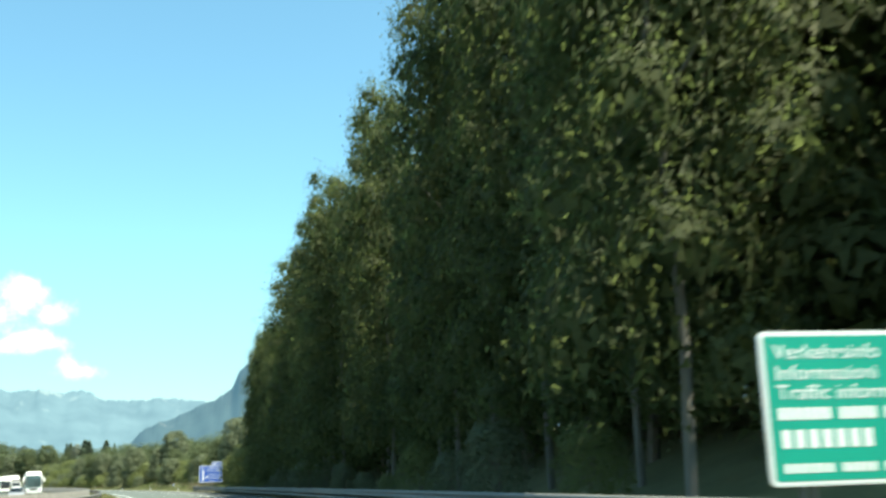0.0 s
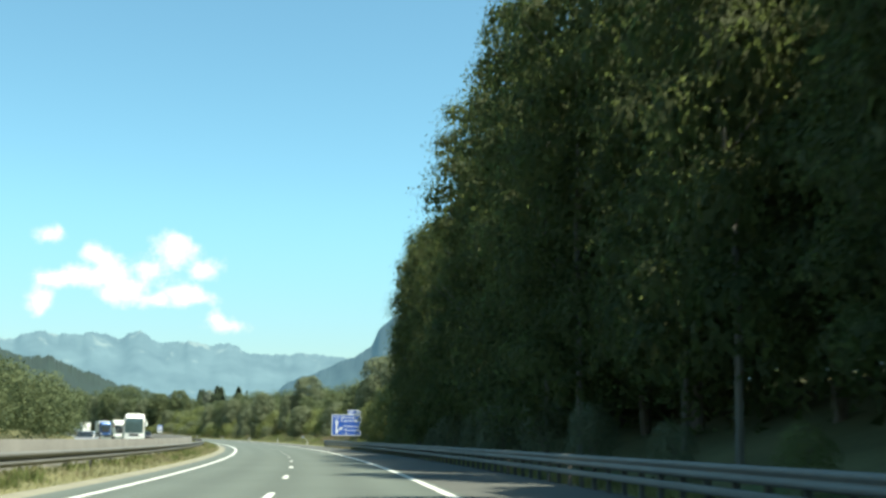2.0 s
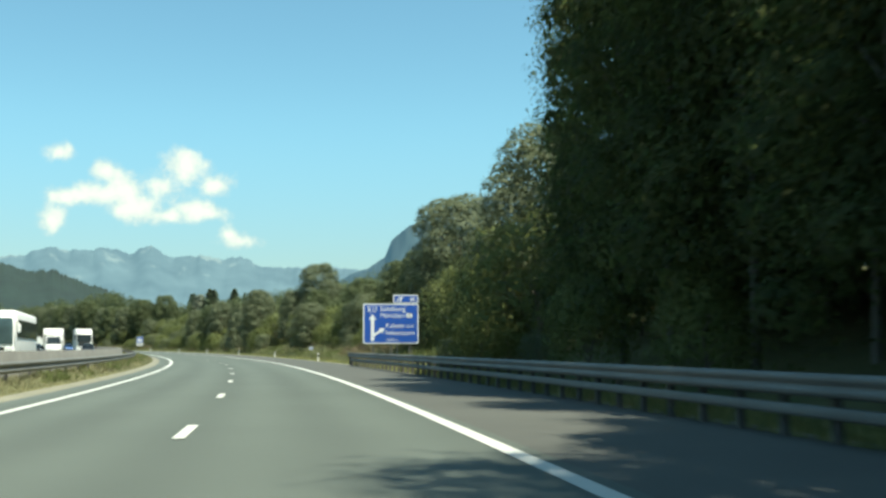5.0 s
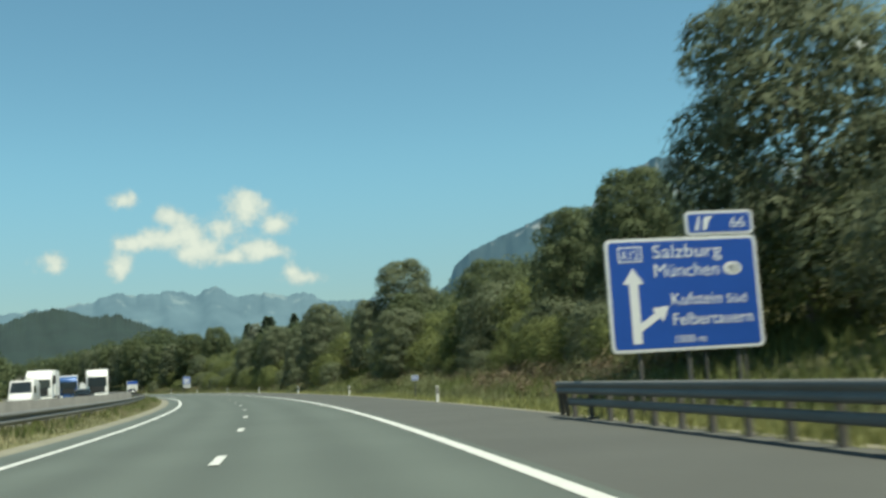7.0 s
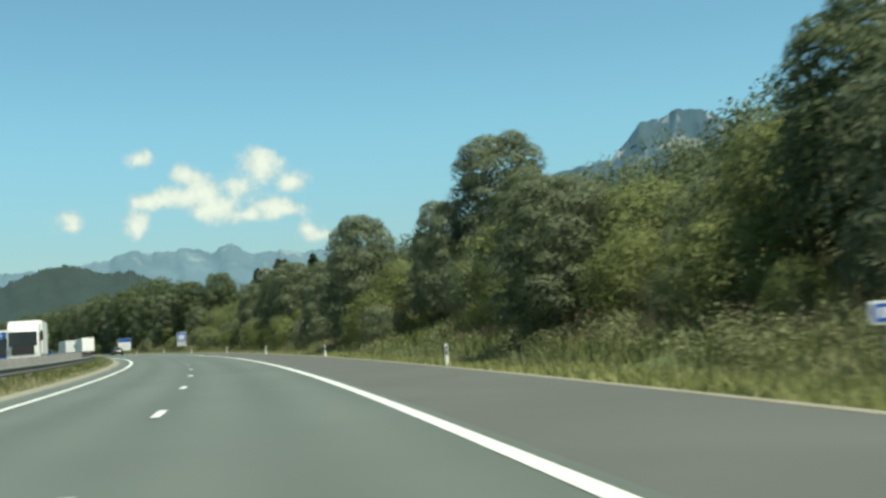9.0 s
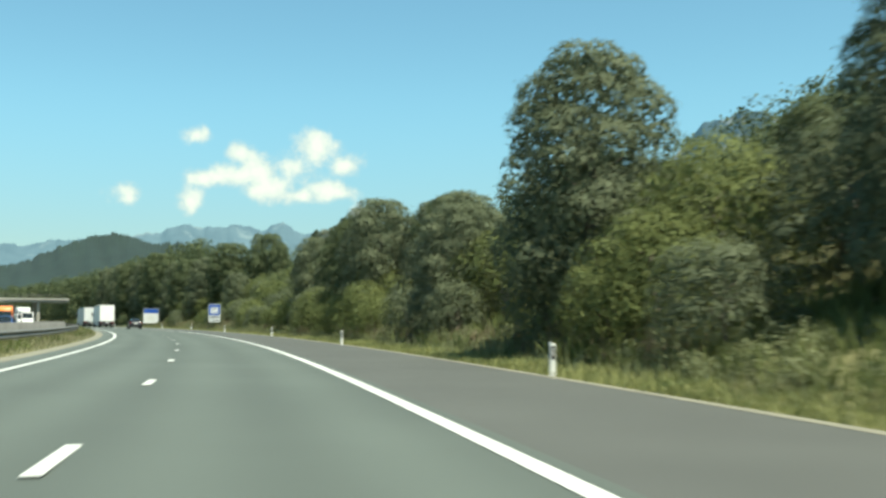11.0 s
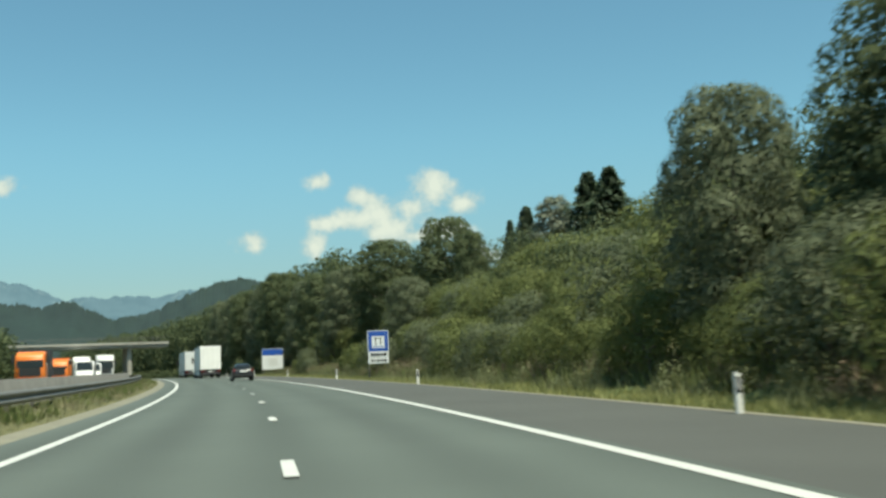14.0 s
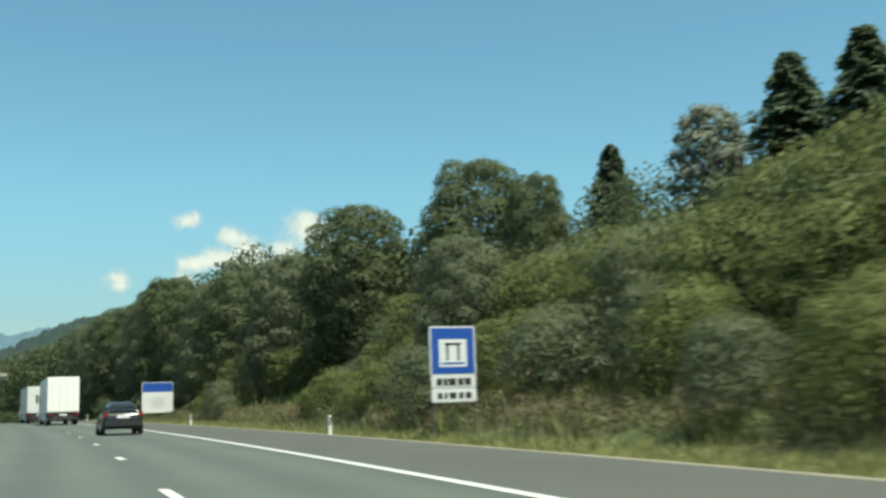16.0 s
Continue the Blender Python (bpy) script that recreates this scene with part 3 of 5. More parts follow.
def dome(R, H, low, n, r_lo, r_hi, rng, bulge=0.75):
    """An egg of radius R from low to H: rounded masses inside, and smaller clumps that bulge out of them all round."""
    def env(f):
        return R * math.sqrt(max(0.05, 1 - abs((f - 0.32) / 0.72) ** 2.4))
    blobs = []
    for f in (0.14, 0.34, 0.54, 0.74):
        r = env(f) * 0.86
        blobs.append((rng.normal(0, 0.06) * R, rng.normal(0, 0.06) * R, low + (H - low) * f, r, r, max(r * 0.8, (H - low) * 0.2)))
    for i in range(n):
        f = (i + rng.uniform(0.1, 0.9)) / n
        r = rng.uniform(r_lo, r_hi) * (1.0 if f < 0.75 else 0.85)
        ang, rad = i * 2.4 + rng.uniform(-0.5, 0.5), max(0.0, env(f) * rng.uniform(0.93, 1.08) - r * bulge)
        z = min(low + (H - low) * f, H - r * 0.8)
        blobs.append((rad * math.cos(ang), rad * math.sin(ang), z, r, r, r * rng.uniform(0.8, 1.1)))
    return blobs


# kind: height, radius, lowest leaf, clumps, clump radii, sprays, spray size, roughness, trunk radius, material, label
KINDS = {
    "alder": (20.0, 3.0, 0.8, 44, 0.8, 1.6, 18000, 0.19, 0.10, 0.75, 0.12, M_LEAF_DARK, "tall dark green alder tree in the roadside wood"),
    "backwood": (20.0, 3.2, 0.8, 26, 1.3, 2.0, 4600, 0.40, 0.23, 0.45, 0.2, M_LEAF_DARK, "tall dark green tree deep in the roadside wood"),
    "willow": (10.0, 3.0, 0.5, 44, 0.75, 1.3, 21000, 0.16, 0.055, 0.22, 0.2, M_LEAF_WILLOW, "grey-green rounded willow tree on the bank"),
    "ash": (10.0, 3.0, 0.9, 44, 0.75, 1.3, 20000, 0.145, 0.066, 0.22, 0.2, M_LEAF_MID, "dense green broadleaf tree on the bank"),
    "bush": (4.0, 2.5, 0.05, 16, 0.65, 1.15, 4600, 0.14, 0.05, 0.2, 0.07, M_LEAF_BUSH, "yellow-green leafy bush on the bank"),
    "shrub": (4.0, 2.5, 0.05, 16, 0.65, 1.15, 4600, 0.15, 0.045, 0.22, 0.07, M_LEAF_WILLOW, "grey-green willow bush on the bank"),
    "poplar": (10.0, 1.3, 0.8, 46, 0.4, 0.7, 7000, 0.17, 0.09, 0.5, 0.12, M_BIRCH, "slender pale silver-green poplar"),
}


def tree_proto(kind, seed):
    """A tree with its trunk and crown; returns its top-level Empty and its height."""
    rng = np.random.default_rng(seed)
    if kind == "spruce":
        H, n, tier = 14.0, 13000, 22
        f = rng.random(n) ** 1.4
        f = (np.floor(f * tier) + rng.random(n) ** 1.3 * 0.95) / tier
        ang = rng.uniform(0, 6.283, n)
        level = np.floor(f * tier).astype(int)
        reach = rng.uniform(0.72, 1.15, tier + 1)[level]
        arm = (0.8 + 0.2 * np.sin(ang * 5 + level * 2.1) + 0.14 * np.sin(ang * 2 + level * 4.3)) * reach
        rad = (3.6 * (1 - f) ** 0.86 + 0.10) * np.sqrt(rng.uniform(0.08, 1, n)) * arm
        pts = np.stack([rad * np.cos(ang), rad * np.sin(ang), 1.0 + (H - 1.0) * f - rad * 0.28], -1)
        way = np.stack([np.cos(ang) * 0.5, np.sin(ang) * 0.5, np.full(n, 0.8)], -1)
        ll, lw, r0, leaf, label, droop, low = 0.40, 0.16, 0.17, M_NEEDLE, "dark green spruce with drooping branches", 0.6, 1.0
    else:
        H, R, low, clumps, c0, c1, n, ll, lw, rough, r0, leaf, label = KINDS[kind]
        blobs = dome(R, H, low + c1 * 0.6, clumps, c0, c1, rng, 0.3 if kind in ("alder", "poplar") else 0.75)
        pts, way = shells(blobs, 4 * n, rng, rough, 0.04)
        # leaves grow where light comes in, not inside the neighbouring clump
        hid = np.zeros(len(pts), bool)
        for x, y, z, rx, ry, rz in blobs:
            hid |= (((pts - (x, y, z)) / (rx, ry, rz)) ** 2).sum(1) < 0.56
        pts, way = pts[~hid][:n], way[~hid][:n]
        n = len(pts)
        pts[:, 2] = np.maximum(pts[:, 2], low + 0.3 * rng.random(n))
        droop = 0.15
    thing_name, category = ("bush", "bush") if kind in ("bush", "shrub") else ("tree", "tree")
    t = thing(thing_name, Matrix(), label, category)
    part("trunk", trunk_mesh(H * (0.96 if kind == "spruce" else 0.8), r0, rng.normal(0, 0.4) * (kind != "spruce"), 0 if kind == "spruce" else 12, rng), M_BARK_PALE if kind in ("alder", "poplar") else M_BARK, t)
    v, nr = leaves(pts, way, ll, lw, rng, droop, 0.5 if kind == "alder" else 0.3, 0.5 if kind in ("alder", "poplar", "spruce") else 0.16)
    if kind != "spruce":
        # larger sprays deep inside close the crown
        k = 0.72 if kind in ("alder", "poplar") else 0.92
        deep, dway = shells([(x, y, z, rx * k, ry * k, rz * k) for x, y, z, rx, ry, rz in blobs], max(350, n // 3), rng, 0.12, 0.04)
        v2, nr2 = leaves(deep, dway, ll * 1.9, lw * 2.8, rng, 0.0, 0.3, 0.15)
        v, nr = np.concatenate([v, v2]), np.concatenate([nr, nr2])
    me = leaf_mesh("crown", v, nr, leaf)
    crown = new("crown", me)
    crown.parent = t
    return t, H


PROTOS = {}
rng_plan = random.Random(11)


def plant(kind, s, d, height, wide=1.0, label=""):
    """A tree or bush of that height at s, d; wide: its width against its usual shape."""
    group = {"alder": "roadside wood", "backwood": "roadside wood", "bush": "bushes on the bank", "shrub": "bushes on the bank"}.get(kind, "trees on the bank")
    k = rng_plan.randrange({"poplar": 1, "backwood": 2, "spruce": 2}.get(kind, 3))
    first = (kind, k) not in PROTOS
    if first:
        PROTOS[kind, k] = tree_proto(kind, 100 * len(PROTOS) + 7)
    t, H = PROTOS[kind, k]
    f = height / H
    m = Matrix.Translation(place(s, d, float(bank(d)) - 0.1)) @ Matrix.Rotation(rng_plan.uniform(0, 6.283), 4, "Z") @ Matrix.Diagonal((f * wide, f * wide, f, 1))
    c = t if first else copy_thing(t, m)
    c.matrix_basis = m
    return tagged(c, label, "", group)


class Wood:
    """Many far trees joined in one mesh of leaf sprays."""

    def __init__(self, seed):
        self.rng, self.tris, self.ways = np.random.default_rng(seed), [], []

    def add(self, s, d, height, radius, n, size, pointed=False):
        rng = self.rng
        base = np.array(place(s, d, float(bank(d)) - 0.2))
        if pointed:
            f = rng.random(n) ** 1.3
            ang = rng.uniform(0, 6.283, n)
            rad = radius * (1 - f) * np.sqrt(rng.uniform(0.2, 1, n)) * (0.75 + 0.25 * np.sin(ang * 5 + np.floor(f * 14) * 2))
            pts = np.stack([rad * np.cos(ang), rad * np.sin(ang), height * (0.06 + 0.94 * f)], -1)
            way = np.stack([np.cos(ang), np.sin(ang), np.full(n, 0.7)], -1)
        else:
            r = min(radius, height * 0.5)
            pts, way = shells(dome(radius, height, r * 0.3, 14, r * 0.3, r * 0.55, rng), n, rng, 0.32, 0.1)
            pts[:, 2] = np.maximum(pts[:, 2], 0.1)
        nrm = way + rng.normal(0, 0.4, (n, 3))
        u = np.cross(nrm, rng.normal(0, 1, (n, 3)))
        u /= np.linalg.norm(u, axis=1)[:, None] + 1e-9
        w = np.cross(nrm / (np.linalg.norm(nrm, axis=1)[:, None] + 1e-9), u)
        le = size * rng.uniform(0.6, 1.4, n)[:, None]
        c = base + pts
        self.ways.append(np.repeat(rounded_way(way, rng, 0.3), 3, axis=0))
        self.tris.append(np.stack([c - u * le * 0.5 - w * le * 0.28, c + u * le * 0.6, c - u * le * 0.5 + w * le * 0.34], 1).reshape(-1, 3))

    def build(self, name, material, label):
        v = np.concatenate(self.tris)
        return tagged(new(name, leaf_mesh(name, v, np.concatenate(self.ways), material)), label, "woodland", "", "stuff")


U = rng_plan.uniform
# the dark roadside wood
understorey = Wood(3)
for s in np.concatenate([np.arange(22.3, 91, 7.2), np.arange(95, 137, 4.3)]):
    s = float(s)
    top = float(np.interp(s, [10, 50, 70, 92, 111, 130, 143], [28.5, 29, 28, 25.2, 22, 20, 17]))
    dense = s > 92
    if 55 < s < 60 or 110 < s < 118:
        top *= 0.74
    slim = 0.8 if s > 132 else U(0.8, 0.95) if dense else U(0.68, 0.8)
    plant("alder", s + U(-1.2, 1.2), -8.3 + U(-1.2, 0.9), top * (U(0.84, 1.02) if dense else U(0.86, 1.03)), slim)
    if s < 138:
        plant("backwood", s + 2.7 + U(-1.2, 1.2), -11.8 + U(-1.0, 1.0), top * (U(0.85, 0.98) if dense else U(0.66, 0.8)), 1.05)
        if not dense:
            plant("backwood", s + 6.0 + U(-1.2, 1.2), -12.6 + U(-1.0, 1.0), top * U(0.55, 0.75), 1.05)
            plant("backwood", s + 4.0 + U(-1.2, 1.2), -18.5 + U(-1.0, 1.0), top * U(0.6, 0.8), 1.15)
        plant("backwood", s + U(-1.2, 1.2), -16.5 + U(-1.2, 1.2), top * (U(0.85, 1.0) if dense else U(0.68, 0.8)), 1.15)
        if dense:
            plant("backwood", s + U(-1.2, 1.2), -21.5 + U(-1.2, 1.2), top * U(0.85, 1.05), 1.2)
    for d in (-11.0, -15.5, -22.0, -26.0):
        understorey.add(s + U(-1.5, 1.5), d + U(-0.8, 0.8), U(4.5, 9.0), U(2.4, 3.0), 1100, 0.4)
# the wood's far end, and two unseen trees added to shade its near end
for kind, s, d, h, wide in (("alder", 138.8, -9.8, 19.0, 0.78), ("backwood", 136.8, -12.6, 18.0, 1.0), ("backwood", 136.0, -16.4, 18.5, 1.1), ("backwood", 132.5, -13.4, 19.0, 1.0), ("backwood", 139.0, -20.5, 16.5, 1.1),
                            ("backwood", 12.5, -15.8, 22.0, 1.0), ("backwood", 15.5, -17.5, 20.0, 1.1)):
    plant(kind, s, d, h, wide)
understorey.build("wood_understorey", M_LEAF_DARK, "dark green undergrowth inside the roadside wood")
for s in np.arange(27, 148, 8.0):
    plant("shrub" if U(0, 1) < 0.5 else "bush", float(s) + U(-1, 1), -6.7 + U(-0.4, 0.2), U(1.4, 3.0), 0.75)
# shaded thicket where the wood ends
for s in np.arange(136, 162, 4.0):
    for d in (-11.0, -14.5, -18.5):
        plant("shrub" if U(0, 1) < 0.6 else "bush", float(s) + U(-1, 1), d + U(-0.7, 0.7), U(3.2, 4.4), U(0.9, 1.1))
# single trees of the bank: kind, s, d, height, width
for row in [('bush', 151, -7.5, 4.6, 0.95), ('bush', 144.5, -8.6, 5.5, 0.9), ('bush', 153.5, -9.4, 4.6, 0.9), ('shrub', 158, -10.4, 4.2, 1.0), ('willow', 149, -10.6, 10.0, 1.15), ('willow', 171.5, -11.4, 9.5, 1.25), ('ash', 185.5, -11.8, 7.1, 1.0),
            ('ash', 193.5, -11.8, 6.9, 1.05), ('bush', 197, -11.6, 2.7, 1.0), ('bush', 203.5, -12.5, 3.8, 0.9), ('ash', 210, -12, 6.2, 1.25), ('willow', 223, -8.4, 5.6, 1.35), ('ash', 237, -12, 6.4, 1.0), ('willow', 249.5, -14.8, 9.6, 1.15),
            ('willow', 251, -11.2, 7.3, 0.85), ('shrub', 245, -11.4, 3.0, 1.1), ('shrub', 249.5, -11.8, 3.2, 1.1), ('bush', 240.5, -11.2, 3.2, 1.1), ('willow', 263.5, -8.6, 8.9, 1.05), ('ash', 259, -14, 4.8, 1.2), ('ash', 270.5, -11.5, 6.0, 1.2), ('willow', 281, -8.9, 6.0, 1.15), ('willow', 288, -11.0, 6.6, 1.25), ('ash', 295, -12.5, 6.7, 1.25), ('willow', 300.5, -13, 6.8, 1.2), ('willow', 303, -9.6, 8.4, 1.05),
            ('ash', 311, -10.5, 7.9, 1.2), ('ash', 319.5, -11.0, 7.8, 1.2), ('willow', 326, -9.2, 7.7, 0.9), ('willow', 382.5, -10.6, 6.5, 1.05), ('ash', 396.5, -17.6, 10.8, 1.05), ('ash', 389.5, -18.0, 8.6, 0.7), ('ash', 408, -14.2, 11.0, 1.2), ('willow', 418, -12.5, 9.9, 1.25), ('ash', 431, -11.5, 10.6, 1.2),
            ('willow', 441, -11.5, 10.6, 1.05), ('ash', 452, -11.5, 11.4, 1.0), ('spruce', 405, -27, 10.4, 1.3), ('spruce', 393, -24.5, 10.4, 1.8), ('spruce', 378, -24.6, 10.9, 2.1), ('spruce', 373.5, -24.5, 10.5, 2.1), ('poplar', 382, -23.2, 9.8, 1.35), ('spruce', 357, -25, 9.9, 2.1), ('spruce', 352, -26, 8.6, 1.1)]:
    plant(*row)
# bushes under them
for s in np.arange(146, 455, 3.5):
    s = float(s)
    open_bank = 172 < s < 238
    if 426 < s < 447 or 360 < s < 375:
        continue
    behind_sign = 157 < s < 172
    if 240 < s < 252 or 266 < s < 277 or 299 < s < 305 or 397 < s < 413:
        continue
    plant(rng_plan.choice(["bush", "bush", "shrub"]), s + U(-1, 1), (-9.4 if open_bank else -11.6 if behind_sign else -7.7) + U(-0.5, 0.4), U(1.7, 3.3) if 250 < s < 345 else U(1.4, 2.6), U(0.9, 1.2))
for s in [v for v in np.arange(150, 450, 5.2) if not (342 < v < 396 or 240 < v < 252 or 266 < v < 276 or 398 < v < 412)]:
    s = float(s)
    low = 172 < s < 205
    plant(rng_plan.choice(["bush", "shrub", "bush"]), s + U(-1.2, 1.2), -11.2 + U(-0.8, 0.8), U(2.0, 3.0) if low else U(2.8, 4.4), U(0.95, 1.25))
# the thicket on the high bank past the trees
for s in np.arange(343, 396, 4.0):
    for d, h in ((-8.2, 1.7), (-10.0, 2.4), (-13.0, 3.6), (-16.5, 4.2), (-20.5, 4.0)):
        if d > -9 and 358 < s < 376:
            continue
        plant("bush" if U(0, 1) < 0.7 else "shrub", float(s) + U(-1.5, 1.5), d + U(-0.8, 0.8), h * U(0.8, 1.2), U(1.0, 1.25))
wood = Wood(5)
for s in np.arange(150, 480, 3.6):
    wood.add(float(s) + U(-1.2, 1.2), -14.8 + U(-1.0, 1.0), U(3.2, 4.6), U(2.2, 2.9), 1500, 0.22)
    wood.add(float(s) + U(-1.5, 1.5), -19.0 + U(-1.8, 1.8), U(3.4, 5.0), U(2.4, 3.2), 900, 0.28)
    wood.add(float(s) + U(-1.5, 1.5), -29.0 + U(-1.8, 1.8), U(4.5, 6.5), U(2.8, 3.6), 700, 0.3)
for s in np.arange(200, 720, 4.6):
    wood.add(float(s) + U(-2, 2), -24 + U(-2.5, 2.5), U(6.0, 8.5), U(2.6, 3.8), 2200 if s < 450 else 1000, 0.23 if s < 450 else 0.4)
for s in np.arange(459, 528, 6.4):
    plant(rng_plan.choice(["ash", "willow", "ash"]), float(s) + U(-1.5, 1.5), -11.6 + U(-1.2, 1.2), U(11.0, 14.0), U(0.85, 1.05))
for s in np.arange(446, 780, 4.4):
    if s > 524:
        wood.add(float(s) + U(-2, 2), -12 + U(-1.6, 1.6), U(11.5, 14.5), U(2.8, 3.8), 900, 0.6)
    wood.add(float(s) + U(-2, 2), -7.8 + U(-0.5, 0.5), U(1.2, 2.6), U(1.4, 2.2), 500, 0.26)
    wood.add(float(s) + U(-2, 2), -19 + U(-2.0, 2.0), U(12, 15.5), U(2.6, 3.8), 1300, 0.45)
for s in np.arange(404, 450, 4.4):
    wood.add(float(s) + U(-1.5, 1.5), -17 + U(-1.5, 1.5), U(7.5, 9.5), U(2.6, 3.4), 2200, 0.36)
wood.build("far_woods", M_LEAF_MID, "mixed green woodland along the far bend of the road")
left_wood = Wood(9)
for s in np.arange(40, 640, 5.5):
    near = s < 260
    left_wood.add(float(s) + U(-2, 2), 31 + U(-2, 3), U(5.5, 8.5), U(2.8, 4.0), 1300 if near else 700, 0.36 if near else 0.55)
    left_wood.add(float(s) + U(-2, 2), 40 + U(-3, 3), U(8, 11), U(2.6, 4.0), 900 if near else 500, 0.45 if near else 0.65, U(0, 1) < 0.3)
left_wood.build("woods_beyond_road", M_LEAF_MID, "green woodland beyond the opposite carriageway")


# ---- grass and weeds ----
def grass(name, s0, s1, d0, d1, n, h0, h1, width, material, label, seed, base=bank, clump=0.0, z0=0.0):
    rng = np.random.default_rng(seed)
    if clump:
        cs, cd = rng.uniform(s0, s1, n // 40 + 1), rng.uniform(min(d0, d1), max(d0, d1), n // 40 + 1)
        k = rng.integers(0, len(cs), n)
        s, d = cs[k] + rng.normal(0, clump, n), np.clip(cd[k] + rng.normal(0, clump * 0.6, n), min(d0, d1), max(d0, d1))
    else:
        s, d = rng.uniform(s0, s1, n), rng.uniform(min(d0, d1), max(d0, d1), n)
    root = places(s, d, base(d) + z0 - 0.03)
    h = rng.uniform(h0, h1, n) * rng.uniform(0.6, 1.0, n)
    ang = rng.uniform(0, 6.283, n)
    side = np.stack([np.cos(ang), np.sin(ang), np.zeros(n)], -1) * (width * rng.uniform(0.6, 1.4, n))[:, None]
    tip = root + np.stack([rng.normal(0, 0.28, n) * h, rng.normal(0, 0.28, n) * h, h], -1)
    v = np.stack([root - side, root + side, tip], 1).reshape(-1, 3)
    return tagged(new(name, raw_mesh(name, v, np.arange(3 * n), 3, material)), label, "grass", "", "stuff")


flat = lambda d: np.interp(d, [8.75, 10.0, 11.5, 12.9], [0.015, 0.12, 0.12, 0.0])
grass("verge_grass", 120, 450, -4.45, -6.4, 80000, 0.08, 0.30, 0.022, M_GRASS, "mown green grass on the verge", 1)
grass("verge_tall_grass", 140, 450, -5.5, -9.0, 26000, 0.2, 0.75, 0.02, M_WEED, "tall green grass at the foot of the bank", 2, clump=0.8)
grass("verge_dry_grass", 130, 450, -5.0, -8.6, 3500, 0.25, 0.7, 0.012, M_DRY, "dry straw-coloured grass on the verge", 3, clump=0.7)
grass("reddish_weeds", 174, 240, -8.2, -11.0, 5000, 0.4, 1.2, 0.025, M_HEATHER, "reddish brown dock and willowherb on the bank", 4, clump=0.9)
grass("reddish_weeds", 255, 420, -6.8, -8.6, 4500, 0.4, 1.25, 0.03, M_HEATHER, "reddish brown dock and willowherb on the bank", 5, clump=0.8)
def mounds(name, material, label, seed, rows):
    """Low weeds in uneven rounded tufts; rows: s from, s to, d from, d to, count, height from, height to."""
    w = Wood(seed)
    for s0, s1, d0, d1, count, h0, h1 in rows:
        for _ in range(count):
            h = w.rng.uniform(h0, h1)
            w.add(w.rng.uniform(s0, s1), w.rng.uniform(d0, d1), h, h * w.rng.uniform(0.5, 0.9), 300, 0.075)
    ob = w.build(name, material, label)
    return tagged(ob, "", "weeds")


mounds("weed_tufts", M_WEED, "green tufted weeds at the foot of the bank", 21, [(172, 245, -10.5, -6.2, 120, 0.5, 1.2), (245, 345, -8.0, -6.2, 120, 0.4, 1.0), (345, 450, -8.0, -6.4, 130, 0.4, 1.1)])
mounds("brown_weed_tufts", M_HEATHER, "reddish brown seeding weeds on the bank", 22, [(173, 196, -9.6, -7.0, 40, 0.6, 1.2), (196, 245, -10.0, -7.4, 16, 0.5, 1.1), (262, 345, -7.8, -6.5, 45, 0.4, 0.9), (360, 445, -8.0, -6.6, 60, 0.5, 1.1)])
grass("leafy_weeds", 150, 430, -6.6, -12.0, 40000, 0.3, 1.0, 0.055, M_LEAF_BUSH, "leafy green weeds at the foot of the bank", 10, clump=0.6)
grass("rail_grass", -20, 170, -3.95, -5.6, 30000, 0.08, 0.45, 0.02, M_GRASS, "grass growing behind the guard rail", 6)
grass("median_grass", 20, 430, 8.95, 11.8, 60000, 0.06, 0.26, 0.02, M_MEDIAN, "short dry olive grass of the median strip", 7, base=flat)
grass("median_weeds", 60, 430, 9.2, 10.8, 7000, 0.15, 0.5, 0.022, M_DRY, "straw-coloured weeds on the median strip", 8, base=flat, clump=0.4)
grass("median_shoots", 60, 430, 9.3, 11.2, 12000, 0.15, 0.5, 0.04, M_LEAF_BUSH, "leafy green weeds on the median strip", 9, base=flat, clump=0.35)


# ---- road signs ----
def rounded(x0, z0, x1, z1, r, y0, y1):
    """A plate with rounded corners in the xz plane, from y0 to y1."""
    bm = bmesh.new()
    ring = []
    for cx, cz, a0 in ((x1 - r, z1 - r, 0), (x0 + r, z1 - r, 90), (x0 + r, z0 + r, 180), (x1 - r, z0 + r, 270)):
        for k in range(5):
            a = radians(a0 + k * 22.5)
            ring.append((cx + r * math.cos(a), cz + r * math.sin(a)))
    a = [bm.verts.new((x, y0, z)) for x, z in ring]
    b = [bm.verts.new((x, y1, z)) for x, z in ring]
    n = len(ring)
    bm.faces.new(a)
    bm.faces.new(b[::-1])
    for i in range(n):
        bm.faces.new((a[(i + 1) % n], a[i], b[i], b[(i + 1) % n]))
    bmesh.ops.recalc_face_normals(bm, faces=bm.faces)
    return bm


